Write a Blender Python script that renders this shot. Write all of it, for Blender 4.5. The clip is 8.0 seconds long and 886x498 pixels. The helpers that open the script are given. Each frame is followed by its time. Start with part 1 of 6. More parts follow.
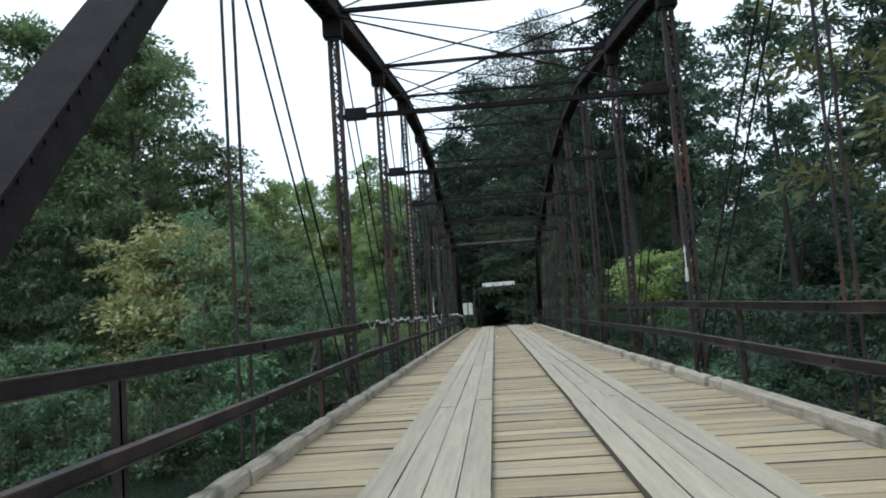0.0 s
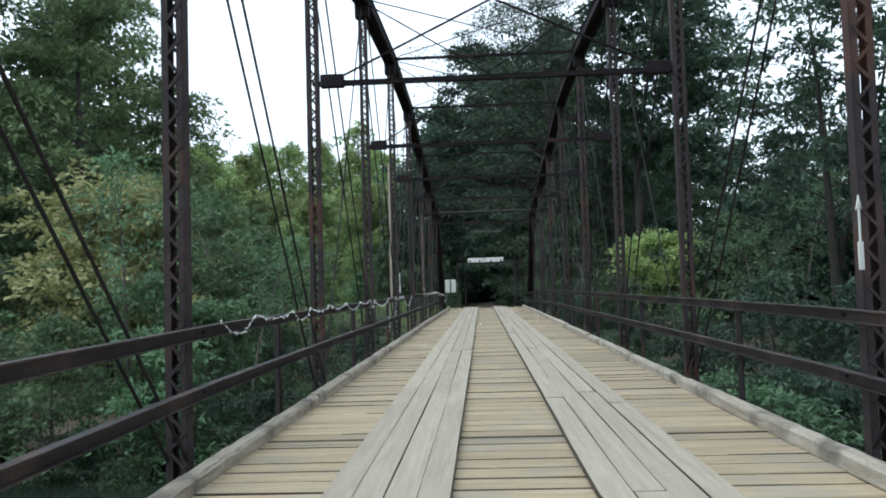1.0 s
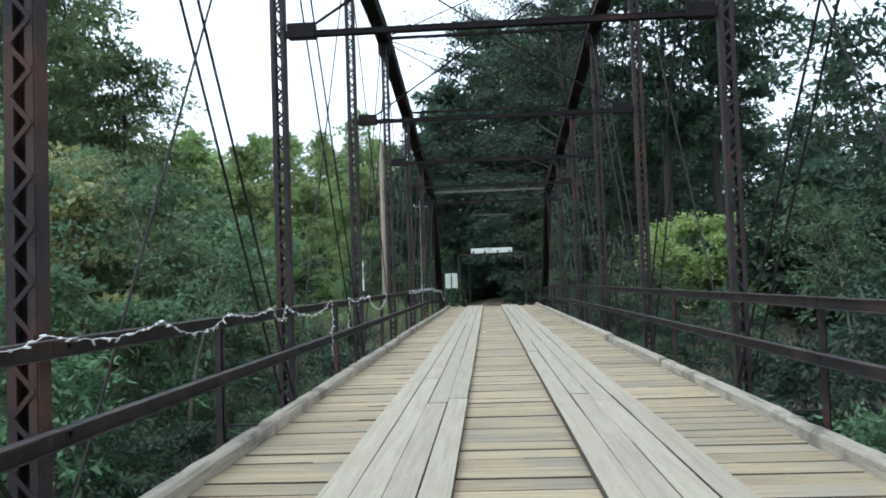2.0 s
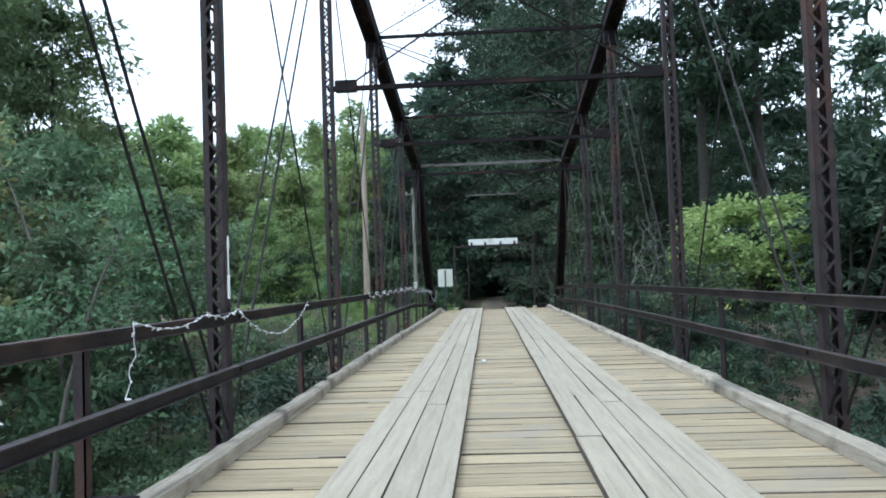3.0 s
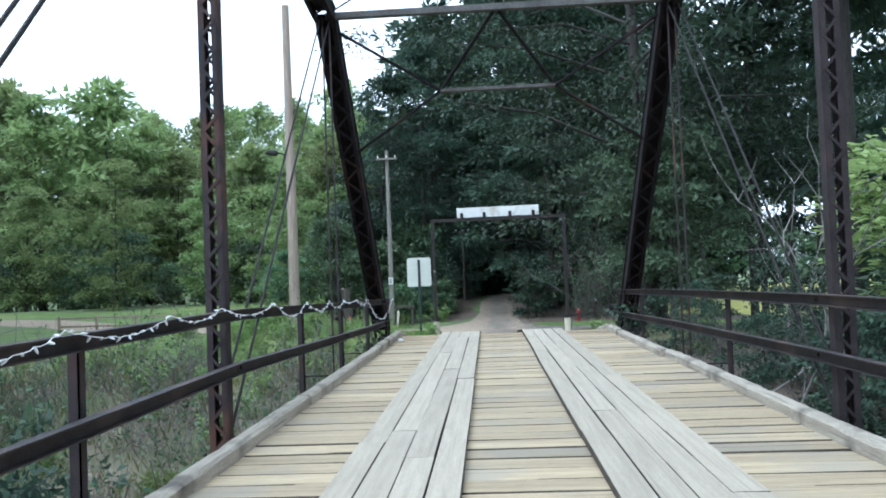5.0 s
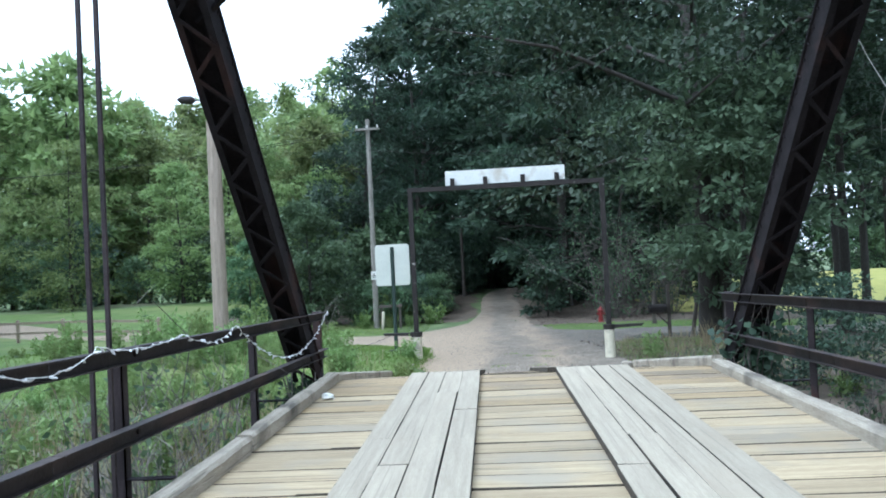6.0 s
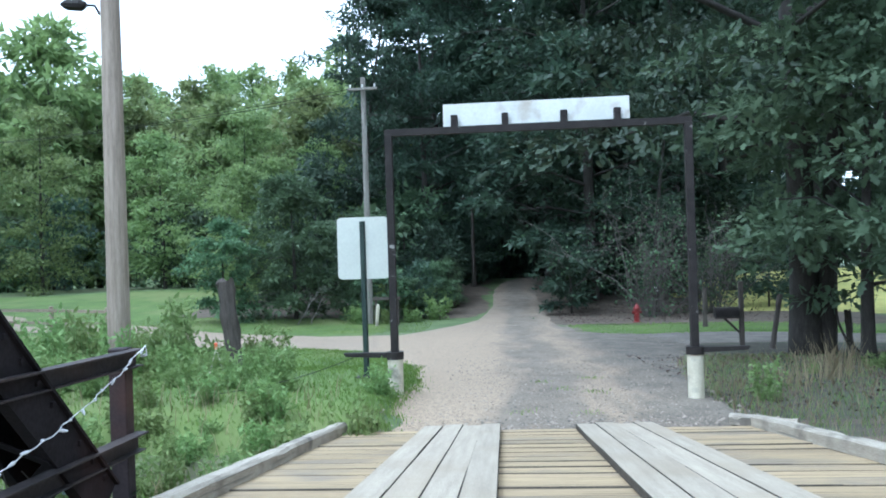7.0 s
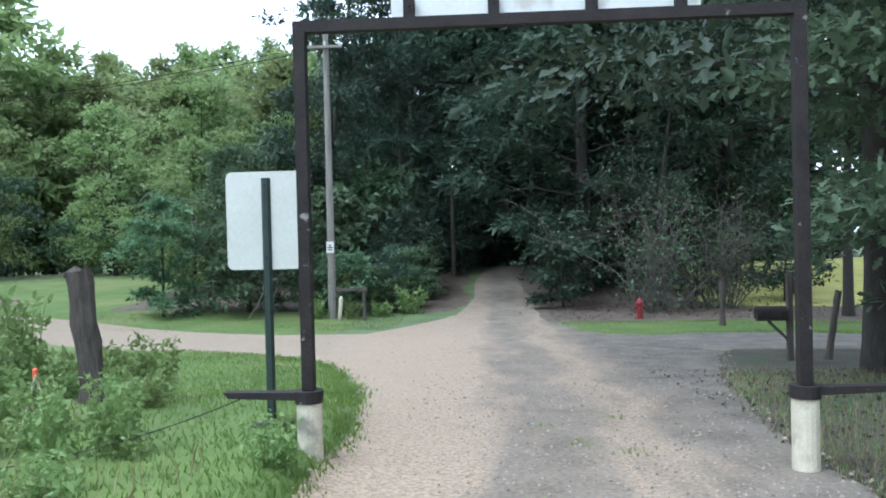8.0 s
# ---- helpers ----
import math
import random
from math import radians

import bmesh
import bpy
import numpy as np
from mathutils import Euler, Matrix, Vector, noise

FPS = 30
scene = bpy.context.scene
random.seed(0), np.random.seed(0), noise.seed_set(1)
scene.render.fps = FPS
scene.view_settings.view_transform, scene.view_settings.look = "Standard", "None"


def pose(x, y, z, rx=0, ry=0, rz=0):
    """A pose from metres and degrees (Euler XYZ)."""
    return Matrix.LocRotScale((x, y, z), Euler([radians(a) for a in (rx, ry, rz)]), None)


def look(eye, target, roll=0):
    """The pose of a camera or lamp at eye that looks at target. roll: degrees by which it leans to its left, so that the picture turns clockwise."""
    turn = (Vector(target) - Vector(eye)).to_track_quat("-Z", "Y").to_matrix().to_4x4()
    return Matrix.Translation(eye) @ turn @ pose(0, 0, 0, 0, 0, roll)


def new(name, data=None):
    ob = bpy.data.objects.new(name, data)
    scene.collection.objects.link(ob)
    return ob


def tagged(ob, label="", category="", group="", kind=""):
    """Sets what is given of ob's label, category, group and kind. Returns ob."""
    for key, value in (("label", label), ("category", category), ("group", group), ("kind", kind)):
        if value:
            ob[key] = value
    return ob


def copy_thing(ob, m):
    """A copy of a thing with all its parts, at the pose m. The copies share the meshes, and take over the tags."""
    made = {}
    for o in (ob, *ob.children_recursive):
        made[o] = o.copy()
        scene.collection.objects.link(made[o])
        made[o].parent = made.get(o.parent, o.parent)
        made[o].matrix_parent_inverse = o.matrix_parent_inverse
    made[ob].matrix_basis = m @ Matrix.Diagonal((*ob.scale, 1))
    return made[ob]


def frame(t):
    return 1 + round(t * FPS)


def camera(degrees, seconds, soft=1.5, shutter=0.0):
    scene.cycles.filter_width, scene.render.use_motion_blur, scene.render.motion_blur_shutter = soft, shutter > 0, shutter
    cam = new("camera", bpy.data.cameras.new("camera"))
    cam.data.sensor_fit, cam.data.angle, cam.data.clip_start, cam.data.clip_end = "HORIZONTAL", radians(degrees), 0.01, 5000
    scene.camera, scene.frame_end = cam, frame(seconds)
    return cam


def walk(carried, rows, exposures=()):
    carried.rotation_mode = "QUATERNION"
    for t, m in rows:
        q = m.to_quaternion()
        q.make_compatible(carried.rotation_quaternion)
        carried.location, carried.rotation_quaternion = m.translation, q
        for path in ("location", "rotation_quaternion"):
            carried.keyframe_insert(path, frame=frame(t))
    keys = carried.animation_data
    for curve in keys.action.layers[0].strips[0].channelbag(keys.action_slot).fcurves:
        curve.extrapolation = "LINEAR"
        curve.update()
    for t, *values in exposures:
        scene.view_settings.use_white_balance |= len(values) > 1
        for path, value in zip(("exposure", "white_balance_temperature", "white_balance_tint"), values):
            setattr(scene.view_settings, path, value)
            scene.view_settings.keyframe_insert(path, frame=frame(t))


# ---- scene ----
cam = camera(59.2, 8.0, soft=1.85)
PATH = [
    (0, (-0.308, -4.018, 1.14), (-0.427, -2.028, 1.305), -4.0),
    (0.5, (-0.239, -1.252, 1.268), (-0.334, 0.742, 1.395), -2.0),
    (1, (-0.187, 2.096, 1.335), (-0.282, 4.092, 1.432), -1.7),
    (1.5, (-0.152, 5.65, 1.317), (-0.26, 7.645, 1.404), -2.0),
    (3, (-0.159, 16.973, 1.32), (-0.271, 18.968, 1.397), -2.0),
    (3.5, (-0.169, 20.759, 1.336), (-0.281, 22.755, 1.4), -2.0),
    (4, (-0.182, 24.958, 1.31), (-0.302, 26.953, 1.381), -2.3),
    (4.5, (-0.193, 28.885, 1.343), (-0.307, 30.88, 1.407), -2.1),
    (6, (-0.242, 40.262, 1.343), (-0.358, 42.258, 1.382), -2.8),
    (6.5, (-0.317, 43.347, 1.298), (-0.461, 45.342, 1.31), -2.5),
    (7, (-0.343, 46.003, 1.296), (-0.492, 47.997, 1.302), -1.8),
    (7.5, (-0.349, 48.359, 1.252), (-0.462, 50.355, 1.228), -1.8),
    (8, (-0.365, 50.154, 1.175), (-0.469, 52.151, 1.148), -1.4),
]
walk(cam, [(t, look(eye, target, roll)) for t, eye, target, roll in PATH],
     exposures=[(0.0, 0.55, 5550, 3), (1.5, 0.85, 5450, 3), (4.5, 1.28, 5080, 4), (6.5, 1.51, 4950, 4), (7.3, 1.55, 4840, 3), (8.0, 1.53, 5150, 7)])

# ---------------------------------------------------------------- world and light
SUN_EL, SUN_AZ = radians(62), radians(-128)      # azimuth from +y towards +x
world = bpy.data.worlds.new("overcast_sky")
scene.world = world
world.use_nodes = True
wn = world.node_tree
wn.nodes.clear()
sky = wn.nodes.new("ShaderNodeTexSky")
sky.sky_type, sky.sun_disc = "NISHITA", False
sky.sun_elevation, sky.sun_rotation = SUN_EL, SUN_AZ
sky.dust_density, sky.ozone_density = 1.5, 1.5
veil = wn.nodes.new("ShaderNodeHueSaturation")
veil.inputs["Saturation"].default_value = 0.2
cloud = wn.nodes.new("ShaderNodeMix")
cloud.data_type = "RGBA"
cloud.inputs["Factor"].default_value = 0.75
cloud.inputs["B"].default_value = (6.3, 6.35, 6.4, 1)      # even cloud cover
back = wn.nodes.new("ShaderNodeBackground")
back.inputs["Strength"].default_value = 0.15
wout = wn.nodes.new("ShaderNodeOutputWorld")
wn.links.new(sky.outputs[0], veil.inputs["Color"])
wn.links.new(veil.outputs[0], cloud.inputs["A"])
wn.links.new(cloud.outputs["Result"], back.inputs["Color"])
wn.links.new(back.outputs[0], wout.inputs["Surface"])
sun = new("sun", bpy.data.lights.new("sun", "SUN"))
sun.data.energy, sun.data.angle, sun.data.color = 1.0, radians(30), (1.0, 0.97, 0.93)
sd = Vector((math.sin(SUN_AZ) * math.cos(SUN_EL), math.cos(SUN_AZ) * math.cos(SUN_EL), math.sin(SUN_EL)))
sun.matrix_world = look(sd * 60, (0, 0, 0))


# ---------------------------------------------------------------- materials
def material(name, col, col2=None, rough=0.8, metal=0.0, scale=6.0, stretch=(1, 1, 1), bump=0.3, fine=60.0,
             per_object=0.0, per_island=0.0, stain=None, stain_scale=0.7, stain_at=(0.5, 0.65), world_space=False, spec=0.5,
             crack=None, crack_dark=0.3):
    """Two scales of noise between two colours, fine relief, and stains of their own shape."""
    m = bpy.data.materials.new(name)
    m.use_nodes = True
    t = m.node_tree
    N, L = t.nodes, t.links
    b = N["Principled BSDF"]
    b.inputs["Roughness"].default_value, b.inputs["Metallic"].default_value = rough, metal
    b.inputs["Specular IOR Level"].default_value = spec
    tc = N.new("ShaderNodeTexCoord")
    mp = N.new("ShaderNodeMapping")
    mp.inputs["Scale"].default_value = stretch
    src = tc.outputs["Object"]
    if world_space:
        g = N.new("ShaderNodeNewGeometry")
        src = g.outputs["Position"]
    oi = N.new("ShaderNodeObjectInfo")
    ad = N.new("ShaderNodeVectorMath")
    ad.operation = "MULTIPLY_ADD"
    ad.inputs[1].default_value = (37.0, 53.0, 71.0)
    cmb = N.new("ShaderNodeCombineXYZ")
    for k in range(3):
        L.new(oi.outputs["Random"], cmb.inputs[k])
    L.new(cmb.outputs[0], ad.inputs[0])
    L.new(src, ad.inputs[2])
    if world_space:
        L.new(src, mp.inputs["Vector"])
    else:
        L.new(ad.outputs[0], mp.inputs["Vector"])
    n1 = N.new("ShaderNodeTexNoise")
    n1.inputs["Scale"].default_value, n1.inputs["Detail"].default_value = scale, 6
    n2 = N.new("ShaderNodeTexNoise")
    n2.inputs["Scale"].default_value, n2.inputs["Detail"].default_value = fine, 3
    for n in (n1, n2):
        L.new(mp.outputs[0], n.inputs["Vector"])
    av = N.new("ShaderNodeMath")
    av.operation = "MULTIPLY_ADD"
    av.inputs[1].default_value = 0.45
    L.new(n2.outputs["Fac"], av.inputs[0])
    h = N.new("ShaderNodeMath")
    h.operation = "MULTIPLY"
    h.inputs[1].default_value = 0.55
    L.new(n1.outputs["Fac"], h.inputs[0])
    L.new(h.outputs[0], av.inputs[2])
    rp = N.new("ShaderNodeValToRGB")
    rp.color_ramp.elements[0].position, rp.color_ramp.elements[1].position = 0.36, 0.64
    c2 = col2 or tuple(v * 0.6 for v in col)
    rp.color_ramp.elements[0].color, rp.color_ramp.elements[1].color = (*c2, 1), (*col, 1)
    L.new(av.outputs[0], rp.inputs["Fac"])
    out = rp.outputs["Color"]
    if stain:
        ns = N.new("ShaderNodeTexNoise")
        ns.inputs["Scale"].default_value, ns.inputs["Detail"].default_value = stain_scale, 5
        L.new(ad.outputs[0] if not world_space else src, ns.inputs["Vector"])
        rs = N.new("ShaderNodeMapRange")
        rs.inputs["From Min"].default_value, rs.inputs["From Max"].default_value = stain_at
        L.new(ns.outputs["Fac"], rs.inputs["Value"])
        mx = N.new("ShaderNodeMix")
        mx.data_type = "RGBA"
        L.new(rs.outputs[0], mx.inputs["Factor"])
        L.new(out, mx.inputs["A"])
        mx.inputs["B"].default_value = (*stain, 1)
        out = mx.outputs["Result"]
    if crack:
        mc = N.new("ShaderNodeMapping")
        mc.inputs["Scale"].default_value = crack
        L.new(ad.outputs[0], mc.inputs["Vector"])
        nc = N.new("ShaderNodeTexNoise")
        nc.inputs["Scale"].default_value, nc.inputs["Detail"].default_value = 1.0, 4
        L.new(mc.outputs[0], nc.inputs["Vector"])
        rc = N.new("ShaderNodeMapRange")
        rc.inputs["From Min"].default_value, rc.inputs["From Max"].default_value = 0.60, 0.66
        rc.inputs["To Max"].default_value = 0.85
        L.new(nc.outputs["Fac"], rc.inputs["Value"])
        mk = N.new("ShaderNodeMix")
        mk.data_type = "RGBA"
        L.new(rc.outputs[0], mk.inputs["Factor"])
        L.new(out, mk.inputs["A"])
        mk.inputs["B"].default_value = (*[v * crack_dark for v in col], 1)
        out = mk.outputs["Result"]
    if per_object or per_island:
        hv = N.new("ShaderNodeHueSaturation")
        mr = N.new("ShaderNodeMapRange")
        d = per_object or per_island
        mr.inputs["To Min"].default_value, mr.inputs["To Max"].default_value = 1 - d, 1 + d
        if per_island:
            g2 = N.new("ShaderNodeNewGeometry")
            L.new(g2.outputs["Random Per Island"], mr.inputs["Value"])
        else:
            L.new(oi.outputs["Random"], mr.inputs["Value"])
        L.new(mr.outputs[0], hv.inputs["Value"])
        L.new(out, hv.inputs["Color"])
        out = hv.outputs[0]
    L.new(out, b.inputs["Base Color"])
    bp = N.new("ShaderNodeBump")
    bp.inputs["Strength"].default_value, bp.inputs["Distance"].default_value = bump, 0.02
    L.new(av.outputs[0], bp.inputs["Height"])
    L.new(bp.outputs[0], b.inputs["Normal"])
    return m


def leaf_material(name, dark, light, spread=0.25, glow=0.35, turn=0.02):
    """Leaf: diffuse and translucent, each leaf and each plant a little different."""
    m = bpy.data.materials.new(name)
    m.use_nodes = True
    t = m.node_tree
    N, L = t.nodes, t.links
    b = N["Principled BSDF"]
    b.inputs["Roughness"].default_value = 0.55
    b.inputs["Specular IOR Level"].default_value = 0.3
    g = N.new("ShaderNodeNewGeometry")
    oi = N.new("ShaderNodeObjectInfo")
    mx = N.new("ShaderNodeMix")
    mx.data_type = "RGBA"
    mx.inputs["A"].default_value, mx.inputs["B"].default_value = (*dark, 1), (*light, 1)
    tc = N.new("ShaderNodeTexCoord")
    ns = N.new("ShaderNodeTexNoise")
    ns.inputs["Scale"].default_value, ns.inputs["Detail"].default_value = 0.7, 3
    L.new(tc.outputs["Object"], ns.inputs["Vector"])
    wide = N.new("ShaderNodeMapRange")
    wide.inputs["From Min"].default_value, wide.inputs["From Max"].default_value = 0.32, 0.68
    wide.inputs["To Max"].default_value = 0.6
    L.new(ns.outputs["Fac"], wide.inputs["Value"])
    both = N.new("ShaderNodeMath")
    both.operation = "MULTIPLY_ADD"
    both.inputs[1].default_value = 0.4
    L.new(g.outputs["Random Per Island"], both.inputs[0])
    L.new(wide.outputs[0], both.inputs[2])
    L.new(both.outputs[0], mx.inputs["Factor"])
    hv = N.new("ShaderNodeHueSaturation")
    mr = N.new("ShaderNodeMapRange")
    mr.inputs["To Min"].default_value, mr.inputs["To Max"].default_value = 1 - spread, 1 + spread
    L.new(oi.outputs["Random"], mr.inputs["Value"])
    L.new(mr.outputs[0], hv.inputs["Value"])
    mh = N.new("ShaderNodeMapRange")
    mh.inputs["To Min"].default_value, mh.inputs["To Max"].default_value = 0.495 - turn, 0.495 + turn
    L.new(oi.outputs["Random"], mh.inputs["Value"])
    L.new(mh.outputs[0], hv.inputs["Hue"])
    L.new(mx.outputs["Result"], hv.inputs["Color"])
    L.new(hv.outputs[0], b.inputs["Base Color"])
    tr = N.new("ShaderNodeBsdfTranslucent")
    L.new(hv.outputs[0], tr.inputs["Color"])
    ms = N.new("ShaderNodeMixShader")
    ms.inputs[0].default_value = glow
    L.new(b.outputs[0], ms.inputs[1])
    L.new(tr.outputs[0], ms.inputs[2])
    L.new(ms.outputs[0], N["Material Output"].inputs["Surface"])
    return m


M_DECK = material("weathered_deck_wood", (0.435, 0.35, 0.219), (0.277, 0.214, 0.131), 0.85, scale=2.2, stretch=(0.5, 7, 3), fine=22,
                  per_object=0.17, stain=(0.30, 0.255, 0.185), stain_scale=1.2, bump=0.5, crack=(0.5, 34, 1), crack_dark=0.36)
M_RUNNER = material("grey_runner_wood", (0.41, 0.357, 0.272), (0.305, 0.262, 0.196), 0.85, scale=2.5, stretch=(8, 0.5, 3), fine=24,
                    bump=0.3, per_object=0.07, stain=(0.36, 0.30, 0.22), stain_scale=0.9, stain_at=(0.56, 0.95), crack=(40, 0.45, 1), crack_dark=0.7)
# Ramp boards and runners: browner with dirt, and darkened for the oak's shade.
M_RAMP = material("mud_and_shade_ramp_wood", (0.40, 0.302, 0.17), (0.24, 0.178, 0.103), 0.9, scale=2.2, stretch=(0.5, 7, 3), fine=22,
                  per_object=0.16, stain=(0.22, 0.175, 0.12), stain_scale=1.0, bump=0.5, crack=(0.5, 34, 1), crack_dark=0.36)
M_RAMP_RUNNER = material("dust_and_shade_runner_wood", (0.405, 0.345, 0.262), (0.29, 0.245, 0.185), 0.9, scale=2.5, stretch=(8, 0.5, 3), fine=24,
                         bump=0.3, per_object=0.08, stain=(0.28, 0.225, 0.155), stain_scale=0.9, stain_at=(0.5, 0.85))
# Dirt on board sides, near black to stand in for shade in the gaps.
M_EDGE = material("dirty_gap_shade_edge", (0.085, 0.068, 0.048), (0.035, 0.028, 0.02), 0.95, scale=4, fine=40, bump=0.4)
M_KERB = material("grey_kerb_wood", (0.49, 0.432, 0.345), (0.30, 0.258, 0.2), 0.9, scale=3, stretch=(8, 0.7, 6), fine=26,
                  bump=0.8, per_object=0.12, stain=(0.12, 0.105, 0.085), stain_scale=2.2, stain_at=(0.52, 0.72), crack=(30, 0.8, 30), crack_dark=0.4)
M_STEEL = material("rusted_steel", (0.050, 0.037, 0.038), (0.024, 0.019, 0.020), 0.7, 0.0, scale=5, fine=50, bump=0.3,
                   stain=(0.095, 0.046, 0.032), stain_scale=1.3, stain_at=(0.55, 0.75), world_space=True, spec=0.25)
M_RAIL = material("weathered_rail_steel", (0.052, 0.043, 0.043), (0.027, 0.023, 0.023), 0.7, 0.0, scale=5, fine=50, bump=0.3,
                  stain=(0.095, 0.067, 0.058), stain_scale=1.6, stain_at=(0.5, 0.72), world_space=True, spec=0.25)
M_DARKSTEEL = material("blackened_steel", (0.024, 0.020, 0.022), (0.012, 0.010, 0.011), 0.9, 0.0, scale=5, fine=50, bump=0.25,
                       stain=(0.07, 0.035, 0.028), stain_scale=1.1, stain_at=(0.58, 0.78), world_space=True, spec=0.15)
M_ROD = material("rod_steel", (0.036, 0.031, 0.030), (0.018, 0.016, 0.015), 0.8, 0.0, scale=4, fine=40, bump=0.1, world_space=True, spec=0.2)
M_PALE = material("pale_worn_steel", (0.14, 0.132, 0.127), (0.075, 0.069, 0.066), 0.8, 0.0, scale=3, fine=30, bump=0.2, world_space=True, spec=0.2)
M_WHITE = material("white_sign_metal", (0.72, 0.72, 0.68), (0.62, 0.62, 0.58), 0.5, 0.0, scale=3, fine=30, bump=0.05,
                   stain=(0.42, 0.36, 0.28), stain_scale=2.6, stain_at=(0.6, 0.75))
M_SIGNBACK = material("bare_sign_aluminium", (0.63, 0.635, 0.56), (0.55, 0.555, 0.49), 0.5, 0.1, scale=2, fine=30, bump=0.04)
M_GREENPOST = material("dark_green_post", (0.035, 0.055, 0.045), (0.02, 0.035, 0.03), 0.6, 0.2, scale=8)
M_GATE = material("dark_gate_paint", (0.036, 0.030, 0.027), (0.018, 0.015, 0.014), 0.7, 0.0, scale=6,
                  stain=(0.26, 0.245, 0.225), stain_scale=7, stain_at=(0.66, 0.72), spec=0.25)
M_WHITEPAINT = material("white_painted_pipe", (0.68, 0.63, 0.49), (0.50, 0.45, 0.33), 0.65, scale=5,
                        stain=(0.25, 0.23, 0.18), stain_scale=4, stain_at=(0.52, 0.68))
M_POLE = material("pole_wood", (0.42, 0.34, 0.27), (0.25, 0.195, 0.15), 0.9, scale=3, stretch=(6, 6, 0.4), fine=20, bump=0.5)
M_GREYPOLE = material("grey_pole_wood", (0.30, 0.28, 0.25), (0.17, 0.155, 0.135), 0.9, scale=3, stretch=(6, 6, 0.4), fine=20, bump=0.5)
M_OLDWOOD = material("old_dark_wood", (0.115, 0.095, 0.08), (0.05, 0.042, 0.036), 0.95, scale=4, stretch=(6, 6, 0.6), fine=25, bump=0.7)
M_BARK = material("bark", (0.065, 0.056, 0.048), (0.03, 0.026, 0.022), 0.95, scale=5, stretch=(5, 5, 0.9), fine=25, bump=0.9)
M_BARE = material("bare_twig_bark", (0.17, 0.15, 0.13), (0.08, 0.07, 0.06), 0.95, scale=5, stretch=(5, 5, 0.9), fine=25, bump=0.5)
M_PALETWIG = material("pale_dead_twig", (0.28, 0.26, 0.235), (0.15, 0.14, 0.125), 0.9, scale=5, stretch=(5, 5, 0.9), fine=25, bump=0.4)
M_GROUND = material("grassy_ground", (0.125, 0.165, 0.062), (0.07, 0.1, 0.036), 0.95, scale=0.8, fine=9, bump=0.6,
                    stain=(0.10, 0.085, 0.05), stain_scale=0.13, stain_at=(0.55, 0.72), world_space=True)
M_LAWN = material("mown_grass", (0.115, 0.168, 0.036), (0.062, 0.1, 0.02), 0.95, scale=0.8, fine=14, bump=0.5,
                  stain=(0.14, 0.165, 0.05), stain_scale=0.25, world_space=True)
# Dry grass colour raised to stand in for sun on the open field.
M_FIELD = material("sunlit_dry_field_grass", (0.45, 0.42, 0.115), (0.31, 0.31, 0.085), 0.95, scale=0.8, fine=14, bump=0.5, world_space=True)
M_GRAVEL = material("gravel_road", (0.225, 0.198, 0.165), (0.095, 0.084, 0.070), 0.95, scale=1.6, fine=16, bump=1.0,
                    world_space=True)


